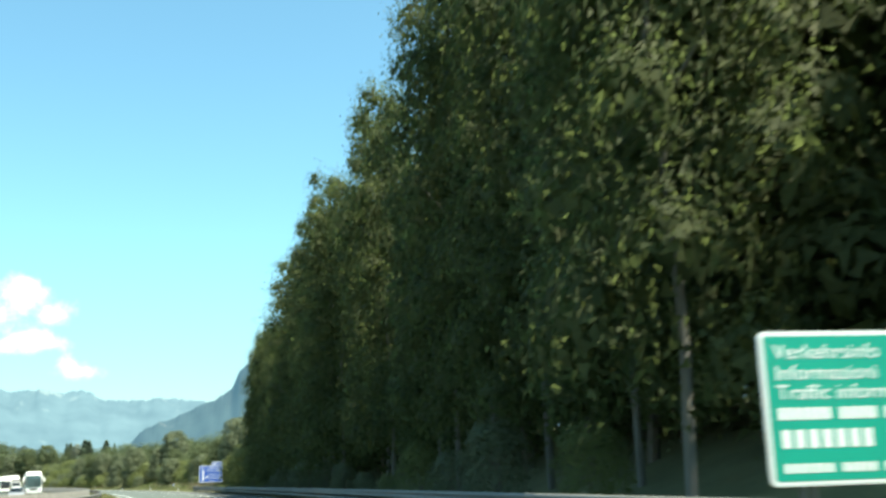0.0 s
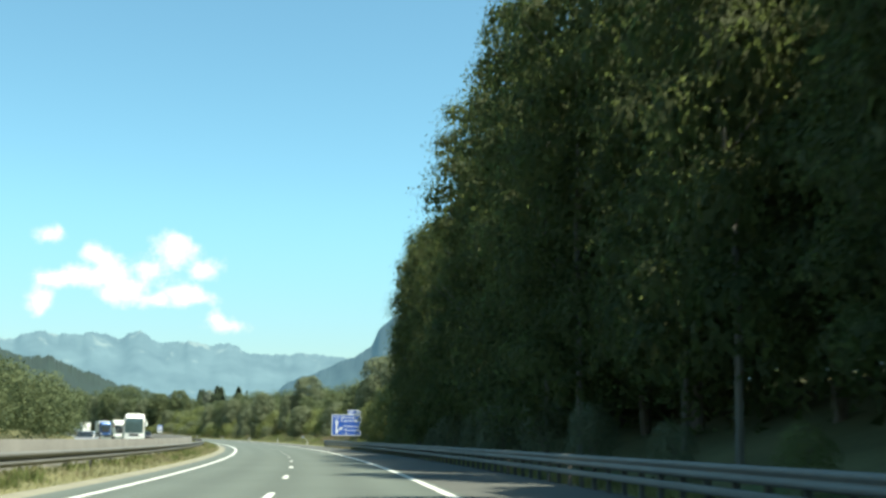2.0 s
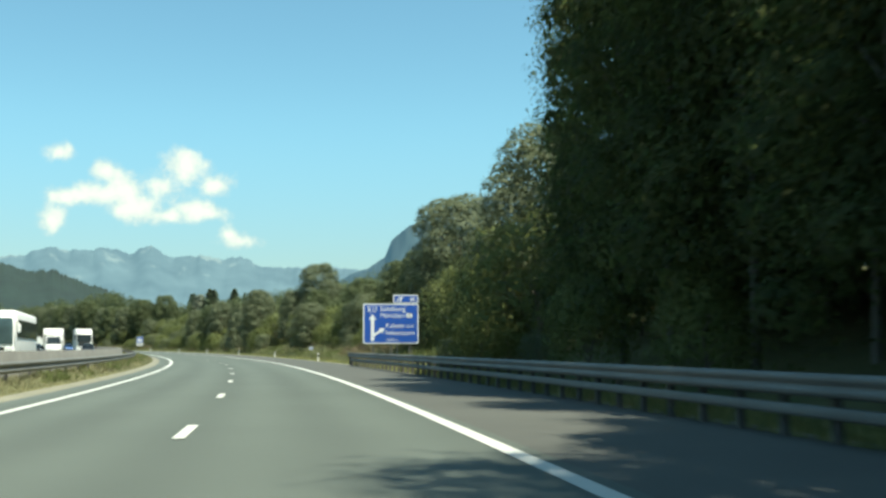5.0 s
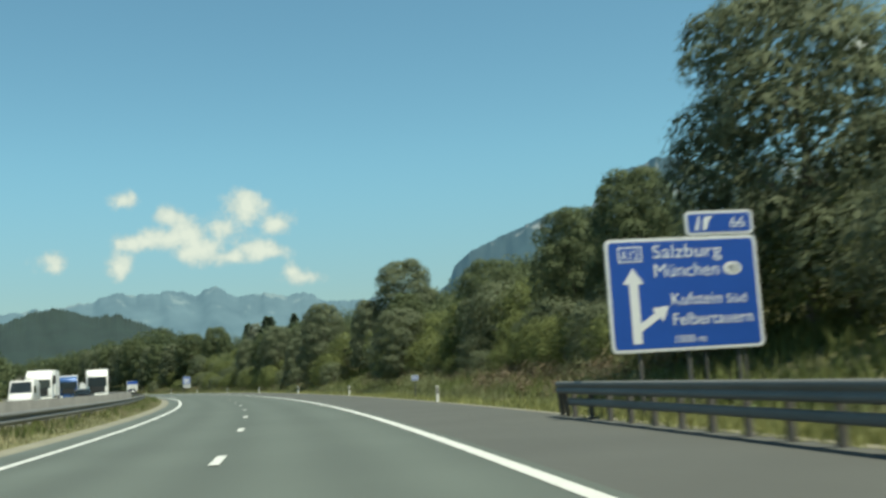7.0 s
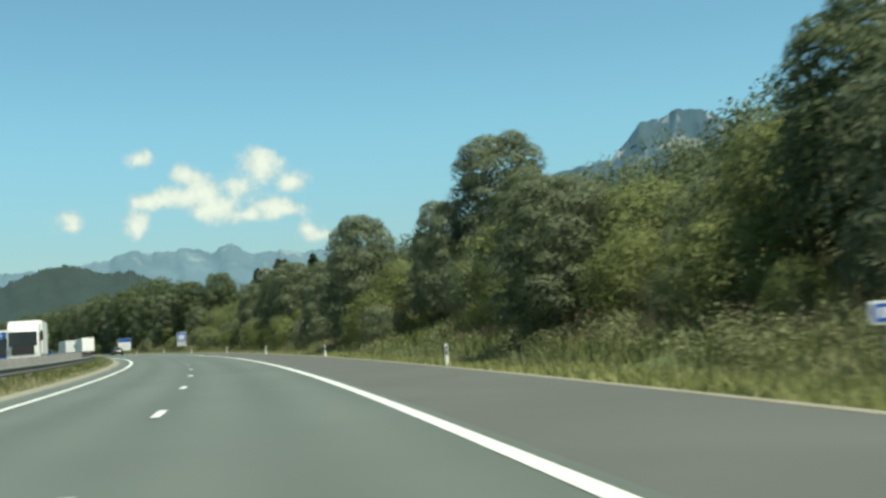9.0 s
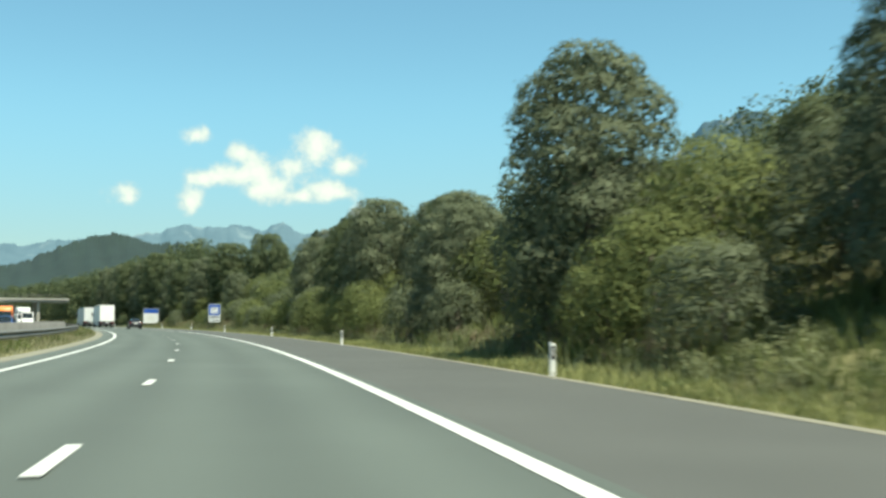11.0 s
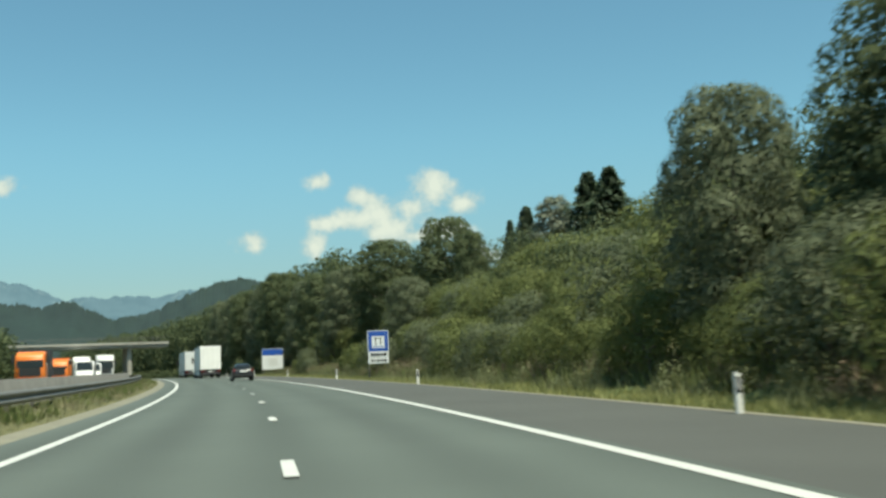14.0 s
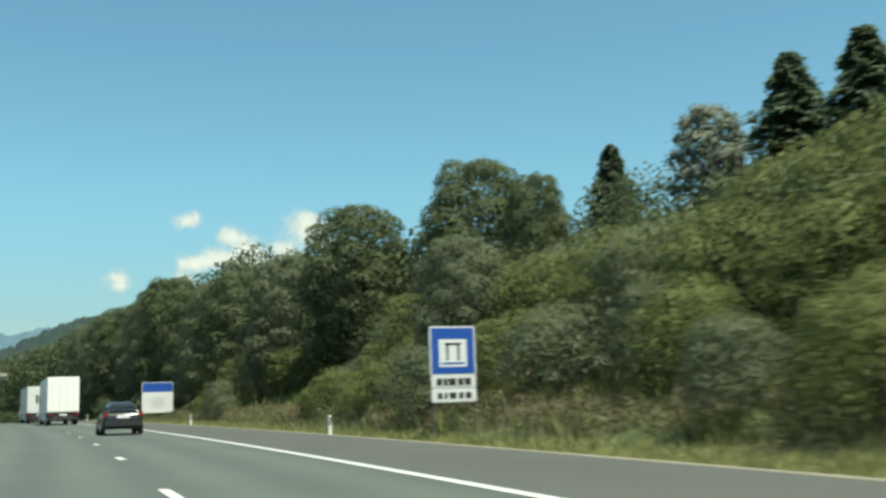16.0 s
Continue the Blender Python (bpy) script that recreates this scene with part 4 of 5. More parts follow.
def lettering(text, x, z, height, y, material, parent, width=None, label=""):
    """Words on a sign: left end x, foot z, in its xz plane facing -y."""
    cu = bpy.data.curves.new("lettering", "FONT")
    cu.body, cu.size, cu.extrude = text, height * 1.38, 0.002
    tmp = bpy.data.objects.new("lettering", cu)
    scene.collection.objects.link(tmp)
    dg = bpy.context.evaluated_depsgraph_get()
    me = bpy.data.meshes.new_from_object(tmp.evaluated_get(dg))
    bpy.data.objects.remove(tmp)
    me.materials.clear()
    me.materials.append(material)
    xs = [v.co.x for v in me.vertices]
    f = width / (max(xs) - min(xs)) if width else 1.0
    me.transform(Matrix.Translation((x, y, z)) @ Matrix.Rotation(radians(90), 4, "X") @ Matrix.Diagonal((f, 1, 1, 1)))
    ob = new("lettering", me)
    ob.parent = parent
    return tagged(ob, label)


def bar(x0, z0, x1, z1, y, material, parent, name="bar"):
    bm = bmesh.new()
    box(bm, x0, y - 0.003, z0, x1, y, z1)
    return part(name, bm, material, parent)


def polygon(points, y, material, parent, name):
    """A flat symbol from a few corners in the xz plane."""
    bm = bmesh.new()
    a = [bm.verts.new((x, y - 0.004, z)) for x, z in points]
    b = [bm.verts.new((x, y, z)) for x, z in points]
    bm.faces.new(a)
    n = len(a)
    for i in range(n):
        bm.faces.new((a[(i + 1) % n], a[i], b[i], b[(i + 1) % n]))
    bmesh.ops.recalc_face_normals(bm, faces=bm.faces)
    return part(name, bm, material, parent)


def sign_post(x, top, parent, y=0.10, r=0.045):
    bm = bmesh.new()
    tube(bm, (x, y, -1.0), (x, y, top), r, r, 10)
    return part("post", bm, M_STEEL_POST, parent)


def plate(parent, name, x0, z0, x1, z1, face, rim=0.05, radius=0.1, y=0.0):
    """Aluminium tray with a white rim and a coloured face."""
    tray = part(name, rounded(x0 - 0.02, z0 - 0.02, x1 + 0.02, z1 + 0.02, radius + 0.02, y, y + 0.05), M_SIGN_BACK, parent)
    part("rim", rounded(x0, z0, x1, z1, radius, y - 0.004, y), M_SIGN_WHITE, tray, "white reflective rim")
    part("face", rounded(x0 + rim, z0 + rim, x1 - rim, z1 - rim, max(0.01, radius - rim * 0.5), y - 0.008, y - 0.004), face, tray)
    return tray


# blue advance sign for the exit; its x runs from the road outwards
W, Z0, Z1 = 3.42, 1.38, 3.80
exit_sign = thing("direction_sign", road_pose(167.2, -4.27), "large blue motorway exit sign with white lettering on steel posts", "road sign")
plate(exit_sign, "panel", 0, Z0, W, Z1, M_SIGN_BLUE, 0.055, 0.11)
plate(exit_sign, "exit_plate", W - 1.55, Z1 + 0.06, W - 0.02, Z1 + 0.56, M_SIGN_BLUE, 0.045, 0.08)
for x in (0.62, 1.72, 2.86):
    sign_post(x, Z1 - 0.1, exit_sign)
for x in (2.1, 3.0):
    sign_post(x, Z1 + 0.5, exit_sign, 0.09, 0.03)
HH = Z1 - Z0
YF = -0.009


def sx(u):
    return W * u


def sz(v):
    return Z1 - HH * v


bar(sx(0.075), sz(0.205), sx(0.235), sz(0.065), YF, M_SIGN_WHITE, exit_sign, "road_number_frame")
bar(sx(0.085), sz(0.192), sx(0.225), sz(0.078), YF - 0.003, M_SIGN_BLUE, exit_sign, "road_number_field")
lettering("A12", sx(0.095), sz(0.18), 0.21, YF - 0.008, M_SIGN_WHITE, exit_sign, sx(0.115))
lettering("Salzburg", sx(0.30), sz(0.175), 0.30, YF - 0.003, M_SIGN_WHITE, exit_sign, sx(0.46))
lettering("München", sx(0.30), sz(0.345), 0.30, YF - 0.003, M_SIGN_WHITE, exit_sign, sx(0.43))
bm = bmesh.new()
bmesh.ops.create_cone(bm, cap_ends=True, segments=24, radius1=0.17, radius2=0.17, depth=0.004,
                      matrix=Matrix.Translation((sx(0.83), YF - 0.002, sz(0.29))) @ Matrix.Rotation(radians(90), 4, "X") @ Matrix.Diagonal((1.25, 0.85, 1, 1)))
part("route_oval", bm, M_SIGN_WHITE, exit_sign)
lettering("93", sx(0.80), sz(0.33), 0.17, YF - 0.008, M_BLACK, exit_sign, sx(0.06))
lettering("Kufstein", sx(0.40), sz(0.60), 0.27, YF - 0.003, M_SIGN_WHITE, exit_sign, sx(0.33))
lettering("Süd", sx(0.77), sz(0.60), 0.20, YF - 0.003, M_SIGN_WHITE, exit_sign, sx(0.13))
lettering("Felbertauern", sx(0.40), sz(0.78), 0.27, YF - 0.003, M_SIGN_WHITE, exit_sign, sx(0.53))
lettering("1000 m", sx(0.40), sz(0.935), 0.16, YF - 0.003, M_SIGN_WHITE, exit_sign, sx(0.20))
polygon([(sx(0.135), sz(0.93)), (sx(0.195), sz(0.93)), (sx(0.195), sz(0.40)), (sx(0.235), sz(0.40)), (sx(0.165), sz(0.255)), (sx(0.095), sz(0.40)), (sx(0.135), sz(0.40))],
        YF, M_SIGN_WHITE, exit_sign, "arrow_ahead")
polygon([(sx(0.19), sz(0.83)), (sx(0.19), sz(0.755)), (sx(0.29), sz(0.665)), (sx(0.275), sz(0.62)), (sx(0.385), sz(0.605)), (sx(0.345), sz(0.745)), (sx(0.325), sz(0.705))],
        YF, M_SIGN_WHITE, exit_sign, "arrow_exit")
polygon([(W - 1.36, Z1 + 0.15), (W - 1.28, Z1 + 0.15), (W - 1.22, Z1 + 0.46), (W - 1.27, Z1 + 0.46)], YF, M_SIGN_WHITE, exit_sign, "lane_symbol")
polygon([(W - 1.18, Z1 + 0.15), (W - 1.10, Z1 + 0.15), (W - 1.02, Z1 + 0.36), (W - 0.92, Z1 + 0.46), (W - 1.14, Z1 + 0.44)], YF, M_SIGN_WHITE, exit_sign, "exit_symbol")
lettering("66", W - 0.55, Z1 + 0.19, 0.25, YF - 0.003, M_SIGN_WHITE, exit_sign, 0.34)

# green traffic information sign beside the wood
info = thing("information_sign", road_pose(13.1, -4.78), "large green traffic information sign with white lettering", "road sign")
GW, G0, G1 = 2.6, 0.93, 2.88
plate(info, "panel", 0, G0, GW, G1, M_SIGN_GREEN, 0.045, 0.07)
for x in (0.45, 0.6, 2.0, 2.15):
    sign_post(x, G1 - 0.1, info)
gh = (G1 - G0)
for word, v, w in (("Verkehrsinfo", 0.175, 1.50), ("Informazioni", 0.315, 1.42), ("Traffic inform", 0.445, 1.60)):
    lettering(word, 0.16, G1 - gh * v, gh * 0.10, -0.012, M_SIGN_WHITE, info, w)
# rows of unread characters
for v0, v1, x0, width, gap, count in ((0.50, 0.58, 0.16, 0.085, 0.022, 20), (0.645, 0.765, 0.18, 0.125, 0.065, 11), (0.865, 0.925, 0.18, 0.07, 0.03, 19)):
    for k in range(count):
        if k in (7, 13):
            continue
        bar(x0 + k * (width + gap), G1 - gh * v1, x0 + k * (width + gap) + width, G1 - gh * v0, -0.009, M_SIGN_WHITE, info)

# blue service sign with two white plates
rest = thing("service_sign", road_pose(371.6, -5.33), "tall blue service sign with white plates below on two posts", "road sign")
plate(rest, "panel", 0, 1.84, 1.42, 3.27, M_SIGN_BLUE, 0.03, 0.05)
plate(rest, "white_plate", 0.02, 1.47, 1.40, 1.80, M_SIGN_WHITE, 0.02, 0.03)
plate(rest, "white_plate", 0.02, 1.05, 1.40, 1.42, M_SIGN_WHITE, 0.02, 0.03)
for x in (0.06, 1.36):
    sign_post(x, 3.25, rest, 0.09, 0.035)
bar(0.27, 2.08, 1.15, 2.90, -0.009, M_SIGN_WHITE, rest, "symbol_field")
bar(0.45, 2.72, 0.97, 2.79, -0.013, M_BLACK, rest, "symbol_top")
bar(0.50, 2.28, 0.57, 2.74, -0.013, M_BLACK, rest, "symbol_leg")
bar(0.85, 2.28, 0.92, 2.74, -0.013, M_BLACK, rest, "symbol_leg")
bar(0.35, 2.15, 1.07, 2.21, -0.013, M_SIGN_BLUE, rest, "symbol_bar")
for k, (x0, x1) in enumerate(((0.16, 0.34), (0.38, 0.50), (0.54, 0.78), (0.84, 1.02), (1.06, 1.26))):
    bar(x0, 1.53, x1, 1.74, -0.012, M_BLACK, rest)
    bar(x0 + 0.02, 1.14, x1 - 0.01, 1.32, -0.012, M_BLACK, rest)

# blue and white sign farther on
board = thing("notice_board", road_pose(441.0, -4.7), "roadside board, blue above and white below, on two posts", "road sign")
plate(board, "white_panel", 0.25, 0.78, 2.95, 2.55, M_SIGN_WHITE, 0.03, 0.05)
plate(board, "blue_panel", 0.25, 2.58, 2.95, 3.45, M_SIGN_BLUE, 0.03, 0.05)
for x in (0.4, 2.6):
    sign_post(x, 3.4, board, 0.09, 0.05)
for x0, z0, x1, z1 in ((0.5, 1.9, 0.8, 2.1), (1.0, 1.2, 2.2, 2.2), (0.5, 1.4, 0.7, 1.6)):
    bar(x0, z0, x1, z1, -0.009, M_SIGN_BACK, board, "faded_print")

# small blue kilometre plate
km = thing("distance_marker", road_pose(200.0, -4.95), "small blue distance plate on a thin post in the grass", "road sign")
plate(km, "panel", -0.17, 0.92, 0.17, 1.16, M_SIGN_BLUE, 0.015, 0.03)
sign_post(0.0, 1.1, km, 0.07, 0.025)
bar(-0.09, 0.98, -0.02, 1.10, -0.009, M_SIGN_WHITE, km)
bar(0.02, 0.98, 0.09, 1.10, -0.009, M_SIGN_WHITE, km)


# ---- vehicles ----
def wheel(parent, x, y, r=0.33, w=0.22):
    bm = bmesh.new()
    bmesh.ops.create_cone(bm, cap_ends=True, segments=20, radius1=r, radius2=r, depth=w, matrix=Matrix.Translation((x, y, r)) @ Matrix.Rotation(radians(90), 4, "Y"))
    bmesh.ops.bevel(bm, geom=[e for e in bm.edges if abs(e.verts[0].co.x - e.verts[1].co.x) < 1e-4], offset=0.03, segments=2, affect="EDGES")
    wh = part("wheel", bm, M_RUBBER, parent)
    bm = bmesh.new()
    out = 1 if x > 0 else -1
    bmesh.ops.create_cone(bm, cap_ends=True, segments=16, radius1=r * 0.62, radius2=r * 0.5, depth=0.04,
                          matrix=Matrix.Translation((x + out * (w / 2 + 0.005), y, r)) @ Matrix.Rotation(radians(90 * out), 4, "Y"))
    part("rim", bm, M_RIM, wh)


def loft(sections):
    """A closed hull from rings of equal length."""
    bm = bmesh.new()
    rings = [[bm.verts.new(p) for p in ring] for ring in sections]
    n = len(rings[0])
    for a, b in zip(rings, rings[1:]):
        for i in range(n):
            bm.faces.new((a[i], a[(i + 1) % n], b[(i + 1) % n], b[i]))
    bm.faces.new(rings[0][::-1])
    bm.faces.new(rings[-1])
    bmesh.ops.recalc_face_normals(bm, faces=bm.faces)
    for f in bm.faces:
        f.smooth = True
    return bm


def car_ring(y, half, z0, z1, round_=0.12, tuck=0.08):
    pts = []
    for sx_, sz_, in ((-1, -1), (1, -1), (1, 1), (-1, 1)):
        cx, cz = sx_ * (half - round_ - (tuck if sz_ > 0 else 0)), (z0 + round_ if sz_ < 0 else z1 - round_)
        a0 = {(-1, -1): 180, (1, -1): 270, (1, 1): 0, (-1, 1): 90}[sx_, sz_]
        for k in range(4):
            a = radians(a0 + 30 * k)
            pts.append((cx + round_ * math.cos(a), y, cz + round_ * math.sin(a)))
    return pts


def car(m, paint, label, tall=1.5):
    """A hatchback or small estate; it points along +y."""
    t = thing("car", m, label, "car", "vehicles on the motorway")
    k = tall / 1.5
    body = part("body", loft([car_ring(-2.12, 0.74, 0.42, 0.78, 0.1), car_ring(-2.08, 0.84, 0.30, 0.98 * k, 0.12), car_ring(-1.6, 0.89, 0.24, 1.02 * k, 0.12),
                              car_ring(0.6, 0.89, 0.24, 0.98 * k, 0.12), car_ring(1.6, 0.87, 0.26, 0.88, 0.14), car_ring(2.05, 0.80, 0.32, 0.74, 0.14), car_ring(2.15, 0.68, 0.40, 0.62, 0.1)]), paint, t)
    z1 = tall
    part("cabin", loft([car_ring(-1.98, 0.72, 0.9 * k, 1.02 * k, 0.05, 0.02), car_ring(-1.50, 0.74, 0.9 * k, z1 - 0.10, 0.16, 0.17), car_ring(-0.7, 0.76, 0.9 * k, z1, 0.16, 0.18),
                        car_ring(0.1, 0.76, 0.9 * k, z1 - 0.03, 0.16, 0.18), car_ring(0.95, 0.74, 0.9 * k, 1.02 * k, 0.05, 0.03)]), paint, t)
    bm = bmesh.new()
    vs = [bm.verts.new(p) for p in ((-0.60, -2.015, 1.05 * k), (0.60, -2.015, 1.05 * k), (0.48, -1.60, z1 - 0.17), (-0.48, -1.60, z1 - 0.17))]
    bm.faces.new(vs)
    bmesh.ops.solidify(bm, geom=bm.faces[:], thickness=0.02)
    part("rear_window", bm, M_GLASS, t)
    bm = bmesh.new()
    vs = [bm.verts.new(p) for p in ((-0.64, 0.98, 1.02 * k), (0.64, 0.98, 1.02 * k), (0.55, 0.18, z1 - 0.06), (-0.55, 0.18, z1 - 0.06))]
    bm.faces.new(vs[::-1])
    bmesh.ops.solidify(bm, geom=bm.faces[:], thickness=0.02)
    part("windscreen", bm, M_GLASS, t)
    for sd_ in (-1, 1):
        bm = bmesh.new()
        vs = [bm.verts.new((sd_ * x, y, z)) for x, y, z in ((0.775, -1.5, 1.03 * k), (0.775, 0.75, 1.03 * k), (0.69, 0.1, z1 - 0.14), (0.69, -1.3, z1 - 0.14))]
        bm.faces.new(vs)
        bmesh.ops.solidify(bm, geom=bm.faces[:], thickness=0.03)
        part("side_window", bm, M_GLASS, t)
        bm = bmesh.new()
        box(bm, sd_ * 0.74 - 0.10, -2.12, 0.76, sd_ * 0.74 + 0.10, -2.02, 0.98, 0.02)
        part("tail_light", bm, M_RED, t, "red tail light")
        bm = bmesh.new()
        box(bm, sd_ * 0.62 - 0.15, 2.02, 0.58, sd_ * 0.62 + 0.15, 2.12, 0.72, 0.03)
        part("headlight", bm, M_LAMP, t)
        bm = bmesh.new()
        box(bm, sd_ * 0.93 - 0.09, 0.62, 0.98, sd_ * 0.93 + 0.09, 0.76, 1.12, 0.03)
        part("mirror", bm, paint, t)
        for y in (-1.32, 1.32):
            wheel(t, sd_ * 0.80, y, 0.32, 0.2)
    bm = bmesh.new()
    box(bm, -0.78, -2.17, 0.36, 0.78, -2.05, 0.58, 0.04)
    part("bumper", bm, M_BLACK, t)
    bm = bmesh.new()
    box(bm, -0.27, -2.15, 0.72, 0.27, -2.115, 0.84, 0.005)
    part("number_plate", bm, M_PLATE, t)
    return t


def truck(m, box_mat, cab_mat, label, length=12.0, high=4.0, category="truck"):
    """A truck with a box body; it points along +y, its rear at y = 0."""
    t = thing("truck", m, label, category, "vehicles on the motorway")
    bm = bmesh.new()
    box(bm, -1.27, 0.0, 1.05, 1.27, length - 2.9, high, 0.03)
    b = part("box_body", bm, box_mat, t)
    for sd_ in (-1, 1):
        bm = bmesh.new()
        box(bm, sd_ * 0.62 - 0.60, -0.035, 1.12, sd_ * 0.62 + 0.60, 0.0, high - 0.08, 0.012)
        door = part("rear_door", bm, box_mat, t)
        for x in (0.30, 0.85):
            bm = bmesh.new()
            tube(bm, (sd_ * x, -0.06, 1.15), (sd_ * x, -0.06, high - 0.12), 0.018, 0.018, 6)
            part("lock_rod", bm, M_SIGN_BACK, door)
        bm = bmesh.new()
        box(bm, sd_ * 1.0 - 0.22, -0.06, 0.78, sd_ * 1.0 + 0.22, 0.04, 0.95, 0.02)
        part("tail_light", bm, M_RED, t, "red tail light")
        for y in (1.2, 2.5, length - 2.2):
            wheel(t, sd_ * 1.06, y, 0.5, 0.32)
        bm = bmesh.new()
        box(bm, sd_ * 1.22 - 0.03, 3.3, 0.45, sd_ * 1.22 + 0.03, length - 4.6, 1.0, 0.01)
        part("side_guard", bm, box_mat, t)
    bm = bmesh.new()
    box(bm, -1.2, -0.05, 0.45, 1.2, 0.06, 0.62, 0.02)
    part("under_ride_bar", bm, M_CHASSIS, t)
    bm = bmesh.new()
    box(bm, -0.3, -0.065, 0.80, 0.3, -0.045, 0.92)
    part("number_plate", bm, M_PLATE, t)
    bm = bmesh.new()
    box(bm, -1.15, 0.1, 0.62, 1.15, length - 2.6, 1.05, 0.02)
    part("chassis", bm, M_CHASSIS, t)
    c0, c1 = length - 2.5, length - 0.1
    cab = part("cab", loft([car_ring(c0, 1.22, 0.9, high - 0.25, 0.12, 0.05), car_ring(c0 + 1.2, 1.24, 0.55, high - 0.2, 0.14, 0.08), car_ring(c1 - 0.35, 1.24, 0.40, high - 0.35, 0.18, 0.1),
                            car_ring(c1, 1.20, 0.42, high - 0.62, 0.2, 0.08)]), cab_mat, t)
    bm = bmesh.new()
    box(bm, -1.06, c1 - 0.02, 1.72, 1.06, c1 + 0.025, high - 0.95, 0.02)
    part("windscreen", bm, M_GLASS, cab)
    bm = bmesh.new()
    box(bm, -0.85, c1 - 0.04, 1.0, 0.85, c1 + 0.03, 1.75, 0.03)
    part("grille", bm, M_BLACK, cab)
    bm = bmesh.new()
    box(bm, -1.2, c1 - 0.1, 0.42, 1.2, c1 + 0.06, 0.85, 0.05)
    part("bumper", bm, cab_mat, cab)
    for sd_ in (-1, 1):
        bm = bmesh.new()
        box(bm, sd_ * 0.92 - 0.2, c1, 0.55, sd_ * 0.92 + 0.2, c1 + 0.08, 0.78, 0.03)
        part("headlight", bm, M_LAMP, cab)
        bm = bmesh.new()
        box(bm, sd_ * 1.40 - 0.1, c1 - 0.45, 2.1, sd_ * 1.40 + 0.1, c1 - 0.3, 2.9, 0.03)
        part("mirror", bm, M_BLACK, cab)
        bm = bmesh.new()
        box(bm, sd_ * 1.235 - 0.01, c0 + 0.9, 2.0, sd_ * 1.235 + 0.01, c1 - 0.55, 2.75, 0.005)
        part("side_window", bm, M_GLASS, cab)
        wheel(t, sd_ * 1.06, length - 1.3, 0.5, 0.3)
    return t


def van(m, paint, label):
    t = thing("van", m, label, "van", "vehicles on the motorway")
    part("body", loft([car_ring(-2.6, 0.92, 0.4, 2.25, 0.12, 0.05), car_ring(-2.5, 0.97, 0.35, 2.4, 0.14, 0.08), car_ring(1.0, 0.97, 0.35, 2.4, 0.14, 0.08),
                       car_ring(1.75, 0.96, 0.35, 1.45, 0.14, 0.08), car_ring(2.45, 0.92, 0.35, 1.15, 0.16, 0.08), car_ring(2.6, 0.8, 0.42, 0.95, 0.14, 0.05)]), paint, t)
    bm = bmesh.new()
    vs = [bm.verts.new(p) for p in ((-0.8, 1.80, 1.44), (0.8, 1.80, 1.44), (0.72, 1.12, 2.28), (-0.72, 1.12, 2.28))]
    bm.faces.new(vs[::-1])
    bmesh.ops.solidify(bm, geom=bm.faces[:], thickness=0.03)
    part("windscreen", bm, M_GLASS, t)
    for sd_ in (-1, 1):
        bm = bmesh.new()
        box(bm, sd_ * 0.66 - 0.18, 2.46, 0.72, sd_ * 0.66 + 0.18, 2.6, 0.95, 0.03)
        part("headlight", bm, M_LAMP, t)
        bm = bmesh.new()
        box(bm, sd_ * 0.955 - 0.012, 0.2, 1.4, sd_ * 0.955 + 0.012, 1.4, 1.95, 0.005)
        part("side_window", bm, M_GLASS, t)
        for y in (-1.6, 1.7):
            wheel(t, sd_ * 0.86, y, 0.34, 0.22)
    bm = bmesh.new()
    box(bm, -0.85, 2.5, 0.38, 0.85, 2.66, 0.62, 0.04)
    part("bumper", bm, M_BLACK, t)
    return t


